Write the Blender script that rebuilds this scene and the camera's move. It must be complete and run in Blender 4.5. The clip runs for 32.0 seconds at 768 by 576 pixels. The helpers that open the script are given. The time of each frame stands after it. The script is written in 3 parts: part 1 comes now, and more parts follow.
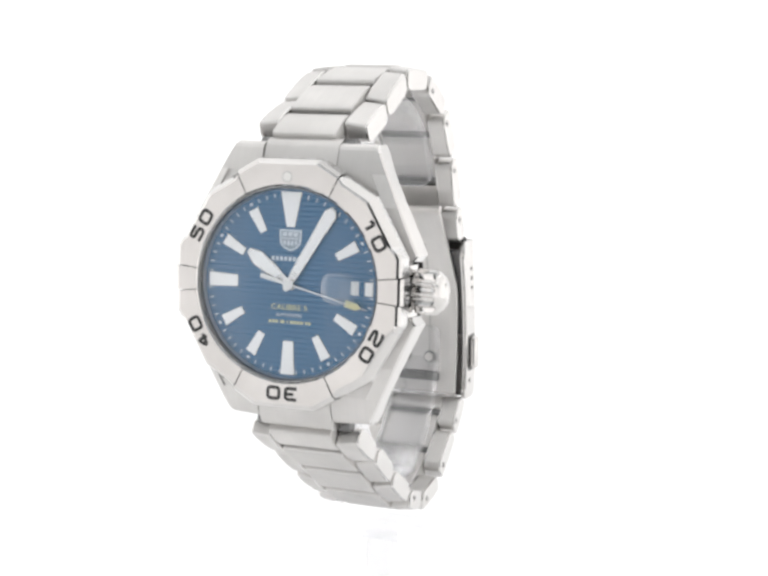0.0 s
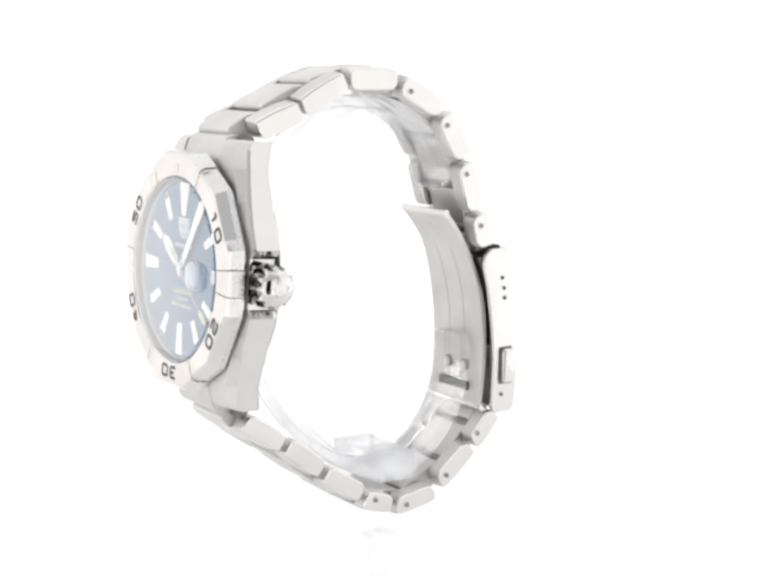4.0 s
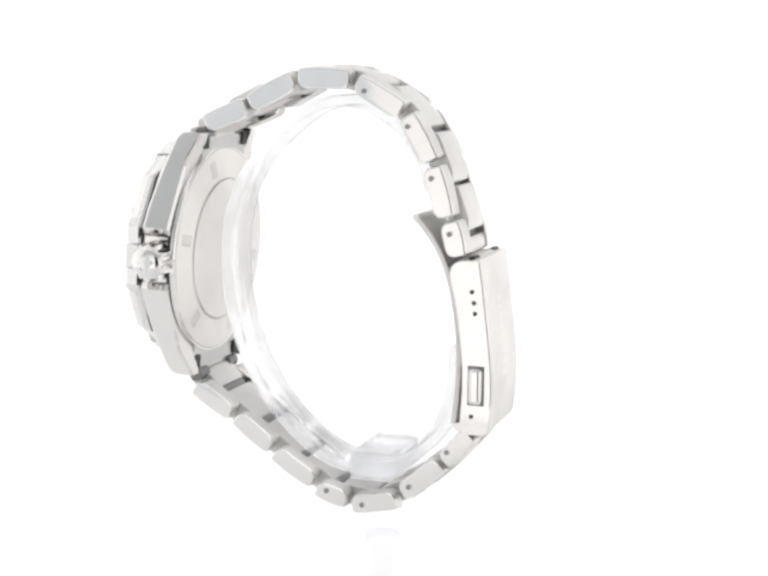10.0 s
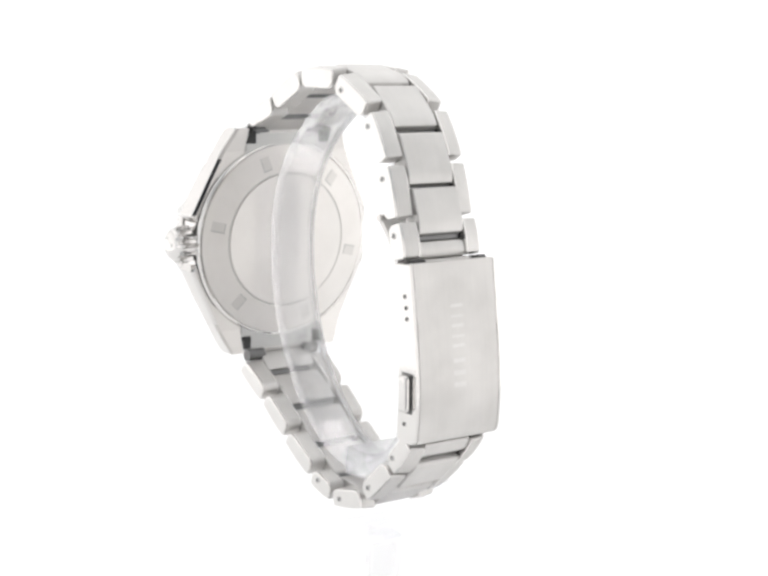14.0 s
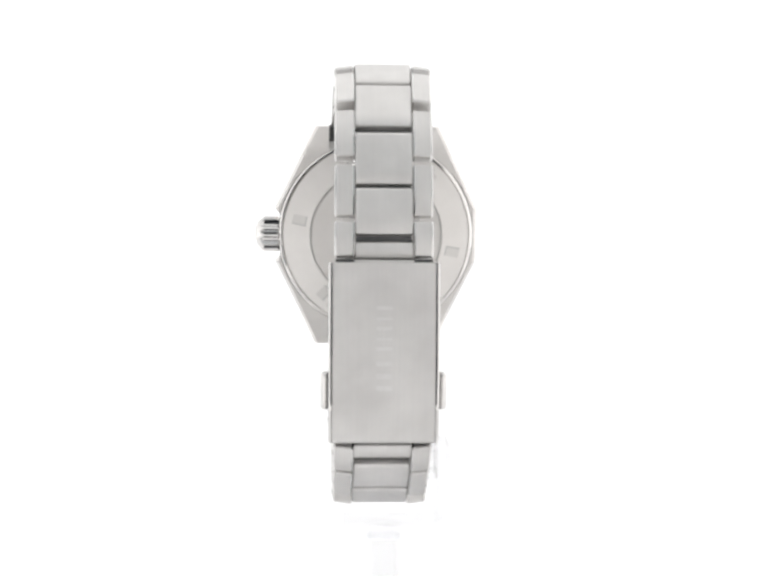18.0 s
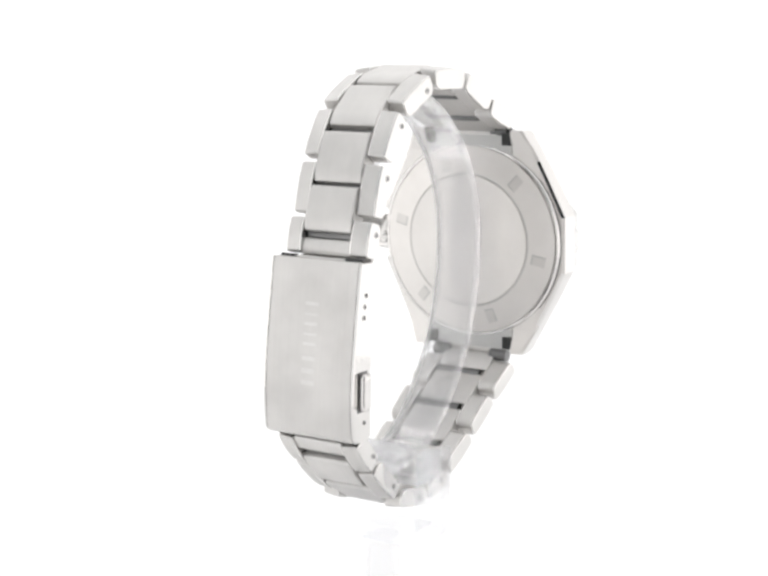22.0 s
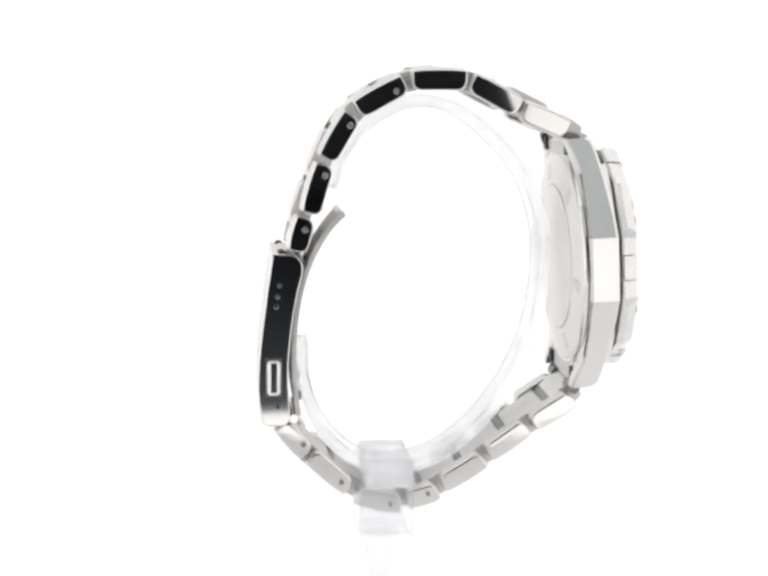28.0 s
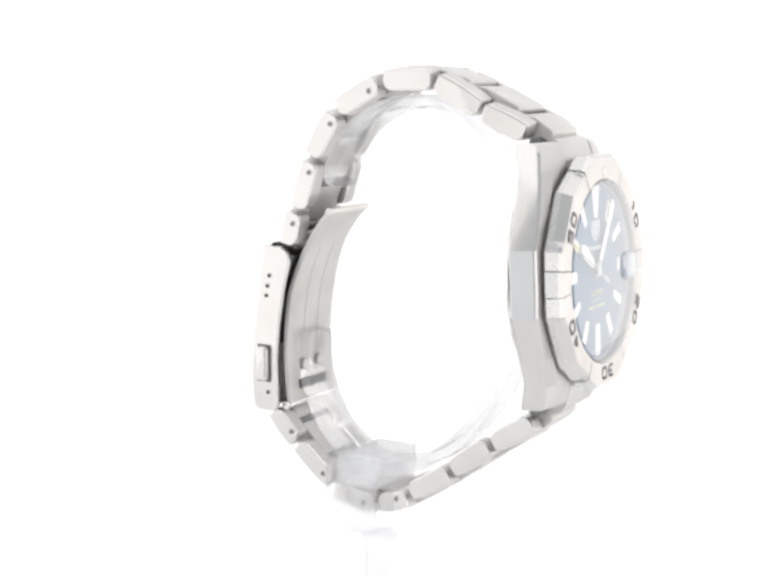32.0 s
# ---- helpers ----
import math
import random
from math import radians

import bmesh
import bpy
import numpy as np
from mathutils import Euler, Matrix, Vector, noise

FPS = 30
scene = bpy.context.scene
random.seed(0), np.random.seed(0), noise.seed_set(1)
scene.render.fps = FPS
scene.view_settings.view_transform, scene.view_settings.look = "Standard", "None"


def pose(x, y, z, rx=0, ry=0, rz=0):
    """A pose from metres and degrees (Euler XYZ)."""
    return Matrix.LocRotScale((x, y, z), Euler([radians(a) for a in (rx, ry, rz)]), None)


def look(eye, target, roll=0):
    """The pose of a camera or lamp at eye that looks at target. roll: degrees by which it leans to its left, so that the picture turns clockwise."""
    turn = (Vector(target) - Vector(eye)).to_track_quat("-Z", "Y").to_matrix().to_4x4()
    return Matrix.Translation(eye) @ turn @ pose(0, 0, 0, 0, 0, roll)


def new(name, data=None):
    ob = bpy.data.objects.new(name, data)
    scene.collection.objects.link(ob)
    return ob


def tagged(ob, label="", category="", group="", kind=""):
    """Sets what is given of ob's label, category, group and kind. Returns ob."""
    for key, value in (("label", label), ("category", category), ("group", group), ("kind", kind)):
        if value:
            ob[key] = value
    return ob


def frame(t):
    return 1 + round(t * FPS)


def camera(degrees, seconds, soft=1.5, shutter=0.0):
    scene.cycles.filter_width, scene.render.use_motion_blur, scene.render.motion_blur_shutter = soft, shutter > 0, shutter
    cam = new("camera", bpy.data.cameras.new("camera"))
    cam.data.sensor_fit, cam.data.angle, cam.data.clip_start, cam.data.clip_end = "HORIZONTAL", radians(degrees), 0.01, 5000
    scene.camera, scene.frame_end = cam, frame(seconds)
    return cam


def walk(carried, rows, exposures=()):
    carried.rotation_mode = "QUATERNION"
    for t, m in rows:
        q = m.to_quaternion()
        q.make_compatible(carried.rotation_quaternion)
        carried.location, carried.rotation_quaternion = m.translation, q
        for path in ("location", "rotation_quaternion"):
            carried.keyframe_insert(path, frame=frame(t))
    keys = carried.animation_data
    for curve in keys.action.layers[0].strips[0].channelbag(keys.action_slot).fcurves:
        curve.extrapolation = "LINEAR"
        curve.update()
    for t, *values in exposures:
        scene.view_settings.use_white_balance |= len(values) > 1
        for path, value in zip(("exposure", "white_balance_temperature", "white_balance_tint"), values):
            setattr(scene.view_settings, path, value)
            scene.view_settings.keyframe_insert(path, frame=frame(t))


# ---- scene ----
# A wrist watch on a clear cuff stand, turned on a white turntable inside a light tent.
# The watch's own frame is in millimetres: x towards the crown side, -y the way the dial faces, z up.
MM = 0.001
RISE = 0.07235          # height of the watch frame's origin over the turntable
OFF = 0.9             # the watch's middle plane stands this far from the turning axis


def turn(t):
    """Angle of the turntable at t seconds, in degrees."""
    return -21.84 - 8.6462 * t


# ---- camera ----
cam = camera(28.47, 32.0, soft=3.1)
EYE = (0.000006, -0.304, 0.120)
AIM = (0.000006, -0.304 + math.cos(radians(8.623)), 0.120 - math.sin(radians(8.623)))
walk(cam, [(0.0, look(EYE, AIM, 0.628)), (32.0, look(EYE, AIM, 0.628))])

# ---- light: a dim room round a glowing tent ----
world = bpy.data.worlds.new("dim_room")
scene.world = world
world.use_nodes = True
world.node_tree.nodes["Background"].inputs["Color"].default_value = (0.9, 0.95, 1.0, 1)
world.node_tree.nodes["Background"].inputs["Strength"].default_value = 0.02
scene.view_settings.exposure = 0.40
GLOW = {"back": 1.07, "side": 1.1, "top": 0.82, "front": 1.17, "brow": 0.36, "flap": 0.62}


# ---- materials ----
def nodes_of(name):
    m = bpy.data.materials.new(name)
    m.use_nodes = True
    nt = m.node_tree
    return m, nt, nt.nodes["Principled BSDF"]


def link(nt, a, b):
    nt.links.new(a, b)


def noise_node(nt, scale, stretch=(1, 1, 1), detail=4.0):
    tc = nt.nodes.new("ShaderNodeTexCoord")
    mp = nt.nodes.new("ShaderNodeMapping")
    mp.inputs["Scale"].default_value = stretch
    nz = nt.nodes.new("ShaderNodeTexNoise")
    nz.inputs["Scale"].default_value = scale
    nz.inputs["Detail"].default_value = detail
    link(nt, tc.outputs["Object"], mp.inputs["Vector"])
    link(nt, mp.outputs["Vector"], nz.inputs["Vector"])
    return nz


def spread(nt, src, lo, hi):
    r = nt.nodes.new("ShaderNodeMapRange")
    r.inputs["To Min"].default_value, r.inputs["To Max"].default_value = lo, hi
    link(nt, src.outputs["Fac"], r.inputs["Value"])
    return r.outputs["Result"]


def tone(nt, src, a, b):
    r = nt.nodes.new("ShaderNodeValToRGB")
    r.color_ramp.elements[0].color, r.color_ramp.elements[1].color = (*a, 1), (*b, 1)
    r.color_ramp.elements[0].position, r.color_ramp.elements[1].position = 0.3, 0.7
    link(nt, src.outputs["Fac"], r.inputs["Fac"])
    return r.outputs["Color"]


def steel(name, lo, hi, rough, grain=None, bump=0.0, aniso=0.0, streak=0.0):
    m, nt, p = nodes_of(name)
    p.inputs["Metallic"].default_value = 1.0
    big = noise_node(nt, 90.0)
    base = tone(nt, big, lo, hi)
    if streak:
        # fine brushed lines that run along the bracelet
        lines = noise_node(nt, 900.0, (2.2, 0.06, 0.06), 3.0)
        mix = nt.nodes.new("ShaderNodeMixRGB")
        mix.blend_type = "MULTIPLY"
        mix.inputs[0].default_value = 1.0
        link(nt, base, mix.inputs[1])
        link(nt, tone(nt, lines, (1 - streak,) * 3, (1.0, 1.0, 1.0)), mix.inputs[2])
        base = mix.outputs[0]
    link(nt, base, p.inputs["Base Color"])
    if aniso:
        across = nt.nodes.new("ShaderNodeVectorTransform")
        across.vector_type, across.convert_from, across.convert_to = "VECTOR", "OBJECT", "WORLD"
        across.inputs[0].default_value = (1, 0, 0)
        link(nt, across.outputs[0], p.inputs["Tangent"])
    fine = noise_node(nt, 900.0, grain or (1, 1, 1), 3.0)
    link(nt, spread(nt, fine, rough * 0.8, rough * 1.25), p.inputs["Roughness"])
    p.inputs["Anisotropic"].default_value = aniso
    if bump:
        b = nt.nodes.new("ShaderNodeBump")
        b.inputs["Strength"].default_value, b.inputs["Distance"].default_value = bump, 0.00004
        link(nt, fine.outputs["Fac"], b.inputs["Height"])
        link(nt, b.outputs["Normal"], p.inputs["Normal"])
    return m


POLISHED = steel("polished_steel", (0.645, 0.633, 0.62), (0.69, 0.677, 0.664), 0.06)
BRUSHED = steel("brushed_steel", (0.66, 0.648, 0.634), (0.775, 0.761, 0.746), 0.56, (2.2, 0.06, 0.06), 0.25, 0.7, 0.06)
BEZEL_TOP = steel("radially_brushed_steel", (0.61, 0.583, 0.563), (0.70, 0.67, 0.648), 0.40)
SATIN = steel("satin_steel_back", (0.655, 0.636, 0.616), (0.71, 0.69, 0.67), 0.42)
# Dark steel; its tone also stands in for shade in gaps and slots.
SHADED = steel("dark_shade_steel", (0.14, 0.14, 0.14), (0.20, 0.20, 0.20), 0.35)


def plain(name, a, b, rough=0.5, scale=400.0, coat=0.0):
    m, nt, p = nodes_of(name)
    link(nt, tone(nt, noise_node(nt, scale), a, b), p.inputs["Base Color"])
    p.inputs["Roughness"].default_value = rough
    p.inputs["Coat Weight"].default_value = coat
    return m


BEZEL_SIDE = steel("fine_satin_steel", (0.60, 0.597, 0.593), (0.66, 0.656, 0.651), 0.26)
# Grey stands in for shade in grooves, notch edges and behind the end pieces.
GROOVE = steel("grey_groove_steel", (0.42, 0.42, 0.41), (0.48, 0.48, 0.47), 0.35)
NOTCH = steel("dull_notch_steel", (0.56, 0.545, 0.53), (0.61, 0.595, 0.575), 0.4)
PEARL = plain("pale_pearl", (0.74, 0.73, 0.71), (0.79, 0.78, 0.76), 0.3)
PIN_CORE = steel("dark_pin_core", (0.20, 0.20, 0.20), (0.26, 0.26, 0.26), 0.4)
INK = plain("black_enamel", (0.012, 0.012, 0.012), (0.02, 0.02, 0.02), 0.35)
# Near black stands in for the shade inside holes, gaps and slots.
HOLE = plain("dark_bore", (0.015, 0.015, 0.015), (0.03, 0.03, 0.03), 0.6)
LUME = plain("white_lume", (0.95, 0.965, 0.98), (0.97, 0.98, 0.985), 0.45)
PRINT = plain("pale_print", (0.64, 0.70, 0.76), (0.70, 0.76, 0.81), 0.5)
SHIELD = plain("grey_blue_enamel", (0.26, 0.33, 0.41), (0.32, 0.39, 0.46), 0.4)
GOLD_PRINT = plain("yellow_print", (0.64, 0.62, 0.36), (0.70, 0.68, 0.41), 0.5)
DATE = plain("date_paper", (0.80, 0.80, 0.80), (0.85, 0.85, 0.84), 0.6)
ETCH = steel("etched_steel", (0.72, 0.71, 0.70), (0.77, 0.76, 0.75), 0.62)
WHITE = plain("white_laminate", (0.92, 0.92, 0.922), (0.94, 0.94, 0.94), 0.55, 30.0)
DARK = plain("charcoal_room_paint", (0.15, 0.165, 0.19), (0.20, 0.215, 0.24), 0.8, 6.0)


def dial_material():
    m, nt, p = nodes_of("blue_wave_dial")
    tc = nt.nodes.new("ShaderNodeTexCoord")
    wv = nt.nodes.new("ShaderNodeTexWave")
    wv.bands_direction = "Z"
    wv.inputs["Scale"].default_value = 340.0
    wv.inputs["Distortion"].default_value = 0.4
    wv.inputs["Detail"].default_value = 2.0
    link(nt, tc.outputs["Object"], wv.inputs["Vector"])
    link(nt, tone(nt, wv, (0.050, 0.126, 0.226), (0.080, 0.183, 0.318)), p.inputs["Base Color"])
    p.inputs["Roughness"].default_value, p.inputs["Metallic"].default_value = 0.38, 0.45
    b = nt.nodes.new("ShaderNodeBump")
    b.inputs["Strength"].default_value, b.inputs["Distance"].default_value = 0.4, 0.00006
    link(nt, wv.outputs["Fac"], b.inputs["Height"])
    link(nt, b.outputs["Normal"], p.inputs["Normal"])
    return m


def crystal_material(name="sapphire_crystal", tint=(0.985, 0.99, 0.995), low=0.03):
    m, nt, p = nodes_of(name)
    out = nt.nodes["Material Output"]
    clear = nt.nodes.new("ShaderNodeBsdfTransparent")
    clear.inputs["Color"].default_value = (*tint, 1)
    gloss = nt.nodes.new("ShaderNodeBsdfGlossy")
    gloss.inputs["Roughness"].default_value = 0.02
    lw = nt.nodes.new("ShaderNodeLayerWeight")
    lw.inputs["Blend"].default_value = 0.5
    pw = nt.nodes.new("ShaderNodeMath")
    pw.operation = "POWER"
    pw.inputs[1].default_value = 1.65
    r = nt.nodes.new("ShaderNodeMapRange")
    r.inputs["To Min"].default_value, r.inputs["To Max"].default_value = low, 0.95
    link(nt, lw.outputs["Facing"], pw.inputs[0])
    link(nt, pw.outputs[0], r.inputs["Value"])
    mix = nt.nodes.new("ShaderNodeMixShader")
    link(nt, r.outputs["Result"], mix.inputs[0])
    link(nt, clear.outputs[0], mix.inputs[1])
    link(nt, gloss.outputs[0], mix.inputs[2])
    link(nt, mix.outputs[0], out.inputs["Surface"])
    return m


def acrylic_material(name, glass, milk, rough):
    """Clear plastic: part of it bends light, part lets it straight through, and white haze mixed in stands for the
    light it gathers.
    """
    m, nt, p = nodes_of(name)
    out = nt.nodes["Material Output"]
    p.inputs["Base Color"].default_value = (0.95, 0.952, 0.958, 1)
    p.inputs["Transmission Weight"].default_value = 1.0
    p.inputs["IOR"].default_value = 1.40
    link(nt, spread(nt, noise_node(nt, 260.0), rough * 0.4, rough * 1.6), p.inputs["Roughness"])
    clear = nt.nodes.new("ShaderNodeBsdfTransparent")
    clear.inputs["Color"].default_value = (0.95, 0.952, 0.958, 1)
    gloss, facing, pane = nt.nodes.new("ShaderNodeBsdfGlossy"), nt.nodes.new("ShaderNodeLayerWeight"), nt.nodes.new("ShaderNodeMixShader")
    gloss.inputs["Roughness"].default_value = 0.02
    rise, sheen = nt.nodes.new("ShaderNodeMath"), nt.nodes.new("ShaderNodeMapRange")
    rise.operation = "POWER"
    rise.inputs[1].default_value = 3.5
    sheen.inputs["To Min"].default_value, sheen.inputs["To Max"].default_value = 0.04, 0.35
    facing.inputs["Blend"].default_value = 0.5
    link(nt, facing.outputs["Facing"], rise.inputs[0])
    link(nt, rise.outputs[0], sheen.inputs["Value"])
    link(nt, sheen.outputs["Result"], pane.inputs[0])
    link(nt, clear.outputs[0], pane.inputs[1])
    link(nt, gloss.outputs[0], pane.inputs[2])
    back, front = nt.nodes.new("ShaderNodeBsdfTranslucent"), nt.nodes.new("ShaderNodeBsdfDiffuse")
    for n in (back, front):
        n.inputs["Color"].default_value = (0.86, 0.862, 0.868, 1)
    haze, one, two = (nt.nodes.new("ShaderNodeMixShader") for k in range(3))
    haze.inputs[0].default_value = 0.5
    link(nt, back.outputs[0], haze.inputs[1])
    link(nt, front.outputs[0], haze.inputs[2])
    one.inputs[0].default_value = glass
    link(nt, pane.outputs[0], one.inputs[1])
    link(nt, p.outputs[0], one.inputs[2])
    link(nt, spread(nt, noise_node(nt, 300.0), milk * 0.7, milk * 1.3), two.inputs[0])
    link(nt, one.outputs[0], two.inputs[1])
    link(nt, haze.outputs[0], two.inputs[2])
    link(nt, two.outputs[0], out.inputs["Surface"])
    return m


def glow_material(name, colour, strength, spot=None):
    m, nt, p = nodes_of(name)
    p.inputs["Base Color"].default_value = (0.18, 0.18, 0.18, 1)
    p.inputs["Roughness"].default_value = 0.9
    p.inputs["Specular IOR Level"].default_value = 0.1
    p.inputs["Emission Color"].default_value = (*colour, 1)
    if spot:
        # no lamp stands behind: a soft pool is painted into the cloth's own glow
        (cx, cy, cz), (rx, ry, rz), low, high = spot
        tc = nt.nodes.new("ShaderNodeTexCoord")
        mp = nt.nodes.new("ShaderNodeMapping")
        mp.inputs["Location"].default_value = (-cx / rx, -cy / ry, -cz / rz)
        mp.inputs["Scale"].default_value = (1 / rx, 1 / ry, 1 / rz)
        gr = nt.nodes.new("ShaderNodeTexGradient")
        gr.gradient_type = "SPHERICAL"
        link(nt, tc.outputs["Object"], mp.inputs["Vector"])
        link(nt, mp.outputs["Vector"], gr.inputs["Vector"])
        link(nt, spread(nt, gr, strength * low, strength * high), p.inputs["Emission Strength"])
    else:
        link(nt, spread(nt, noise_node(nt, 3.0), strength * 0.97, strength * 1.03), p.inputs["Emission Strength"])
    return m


BLUE = dial_material()
FLANGE = steel("grey_flange", (0.62, 0.66, 0.71), (0.68, 0.72, 0.76), 0.38)
CRYSTAL = crystal_material()
LENS = crystal_material("magnifier_glass", (0.93, 0.96, 0.985), 0.10)
ACRYLIC = acrylic_material("clear_acrylic", 0.14, 0.045, 0.008)
RIM = acrylic_material("polished_acrylic_rim", 0.5, 0.22, 0.008)
SHEET = acrylic_material("clear_acrylic_sheet", 0.2, 0.045, 0.01)
FROST = acrylic_material("cut_acrylic_block", 0.6, 0.08, 0.012)


# ---- mesh helpers (millimetres in, metres out) ----
def finish(bm, crease=32):
    bmesh.ops.recalc_face_normals(bm, faces=bm.faces[:])
    for f in bm.faces:
        f.smooth = True
    for e in bm.edges:
        if len(e.link_faces) == 2 and e.calc_face_angle(0.0) > radians(crease):
            e.smooth = False


def part(name, bm, material, parent, label="", crease=32):
    """One mesh object under a thing or a part. material: one, or a list of them."""
    finish(bm, crease)
    me = bpy.data.meshes.new(name)
    bm.to_mesh(me)
    bm.free()
    me.transform(Matrix.Scale(MM, 4))
    for m in material if isinstance(material, (list, tuple)) else [material]:
        me.materials.append(m)
    ob = new(name, me)
    wn = ob.modifiers.new("even_normals", "WEIGHTED_NORMAL")
    wn.keep_sharp, wn.weight = True, 90
    ob.parent = parent
    if label:
        tagged(ob, label)
    return ob


def shifted(bm, dx=OFF):
    bmesh.ops.translate(bm, verts=bm.verts[:], vec=(dx, 0, 0))
    return bm


def prism(outline, x0, x1, bevel=0.2, segments=2, side_slot=0):
    """Outline in (y, z), drawn out along x, its edges rounded. side_slot: material of the two end faces."""
    own = bmesh.new()
    a = [own.verts.new((x0, y, z)) for y, z in outline]
    b = [own.verts.new((x1, y, z)) for y, z in outline]
    f0, f1 = own.faces.new(a), own.faces.new(b[::-1])
    n = len(outline)
    for i in range(n):
        j = (i + 1) % n
        own.faces.new((a[j], a[i], b[i], b[j]))
    bmesh.ops.recalc_face_normals(own, faces=own.faces[:])
    if bevel:
        edges = list(f0.edges) + list(f1.edges)
        bmesh.ops.bevel(own, geom=edges, offset=bevel, segments=segments, profile=0.5, affect="EDGES")
    if side_slot:
        own.normal_update()
        for f in own.faces:
            if abs(f.normal.x) > 0.35:
                f.material_index = side_slot
    return own


def rounded_block(x0, x1, y0, y1, z0, z1, bevel, segments):
    bm = bmesh.new()
    bmesh.ops.create_cube(bm, size=1.0)
    bmesh.ops.scale(bm, verts=bm.verts[:], vec=(x1 - x0, y1 - y0, z1 - z0))
    bmesh.ops.translate(bm, verts=bm.verts[:], vec=((x0 + x1) / 2, (y0 + y1) / 2, (z0 + z1) / 2))
    bmesh.ops.bevel(bm, geom=bm.edges[:], offset=bevel, segments=segments, profile=0.5, affect="EDGES")
    return bm


def spline(points, steps=6, closed=False):
    """Catmull-Rom through the points."""
    out, n = [], len(points)
    for i in range(n if closed else n - 1):
        p = [points[(i + k) % n] if closed else points[min(max(i + k, 0), n - 1)] for k in (-1, 0, 1, 2)]
        for s in range(steps):
            t = s / steps
            out.append(tuple(0.5 * (2 * b + (c - a) * t + (2 * a - 5 * b + 4 * c - d) * t * t + (3 * b - a - 3 * c + d) * t ** 3)
                             for a, b, c, d in zip(*p)))
    if not closed:
        out.append(points[-1])
    return out


def ribbon(path, thick):
    """Outline (y, z) of a strip of that thickness along the path."""
    left, right = [], []
    for i, (y, z) in enumerate(path):
        a, b = path[max(i - 1, 0)], path[min(i + 1, len(path) - 1)]
        d = Vector((b[0] - a[0], b[1] - a[1])).normalized() * thick / 2
        left.append((y - d.y, z + d.x))
        right.append((y + d.y, z - d.x))
    return left + right[::-1]


# the case leans back a little: u across, v towards twelve o'clock, n out of the dial
LEAN = 3.0
CASE = Matrix.Translation((-0.55, -44.6, 8.45)) @ pose(0, 0, 0, -LEAN, 0, 0)
DEEP = -0.6           # the dial lies this far over the case's reference plane (negative: towards the glass)


def to_case(bm):
    """From (u, -n, v) to the watch's frame."""
    bm.transform(CASE)
    return shifted(bm)


def to_dial(bm):
    bmesh.ops.translate(bm, verts=bm.verts[:], vec=(0, DEEP, 0))
    return to_case(bm)


def lathe(profile, steps=96):
    """Profile of (radius, n) turned round the dial's axis, in (u, -n, v)."""
    bm = bmesh.new()
    rings = []
    for r, n in profile:
        ring = []
        for k in range(steps):
            a = 2 * math.pi * k / steps
            ring.append(bm.verts.new((r * math.sin(a), -n, r * math.cos(a))))
        rings.append(ring)
    for a, b in zip(rings, rings[1:]):
        for k in range(steps):
            j = (k + 1) % steps
            bm.faces.new((a[k], a[j], b[j], b[k]))
    return bm


def plate(outline, n0, n1, bevel=0.0):
    """Outline in (u, v) raised from n0 to n1, in (u, -n, v)."""
    bm = bmesh.new()
    a = [bm.verts.new((u, -n0, v)) for u, v in outline]
    b = [bm.verts.new((u, -n1, v)) for u, v in outline]
    bm.faces.new(a)
    top = bm.faces.new(b[::-1])
    for i in range(len(a)):
        j = (i + 1) % len(a)
        bm.faces.new((a[j], a[i], b[i], b[j]))
    if bevel:
        bmesh.ops.bevel(bm, geom=list(top.edges), offset=bevel, segments=1, profile=0.5, affect="EDGES")
    return bm


def rod(p0, p1, r, steps=20, r1=None):
    bm = bmesh.new()
    p0, p1 = Vector(p0), Vector(p1)
    d = p1 - p0
    bmesh.ops.create_cone(bm, cap_ends=True, segments=steps, radius1=r, radius2=r if r1 is None else r1, depth=d.length)
    bm.transform(Matrix.Translation((p0 + p1) / 2) @ d.to_track_quat("Z", "Y").to_matrix().to_4x4())
    return bm


def merge(bm, other):
    me = bpy.data.meshes.new("joined")
    other.to_mesh(me)
    other.free()
    bm.from_mesh(me)
    bpy.data.meshes.remove(me)
    return bm


def lettering(text, size, wide=1.0, weight=0.0, depth=0.05):
    """Letters in the built-in font as a bmesh in (u, -n, v), centred on the origin."""
    cu = bpy.data.curves.new("letters", "FONT")
    cu.body, cu.size, cu.align_x, cu.align_y = text, size, "CENTER", "CENTER"
    cu.extrude, cu.offset, cu.resolution_u = depth, weight, 4
    ob = new("letters", cu)
    bpy.context.view_layer.update()
    me = bpy.data.meshes.new_from_object(ob.evaluated_get(bpy.context.evaluated_depsgraph_get()))
    bpy.data.objects.remove(ob)
    bpy.data.curves.remove(cu)
    bm = bmesh.new()
    bm.from_mesh(me)
    bpy.data.meshes.remove(me)
    bm.transform(pose(0, 0, 0, 90, 0, 0) @ Matrix.Diagonal((wide, 1, 1, 1)))
    return bm


# ---- the light tent and the room ----
def slab(name, x0, x1, y0, y1, z0, z1, material, label, category):
    bm = rounded_block(x0 / MM, x1 / MM, y0 / MM, y1 / MM, z0 / MM, z1 / MM, 0.5, 1)
    return tagged(part(name, bm, material, None), label, category, kind="structure")


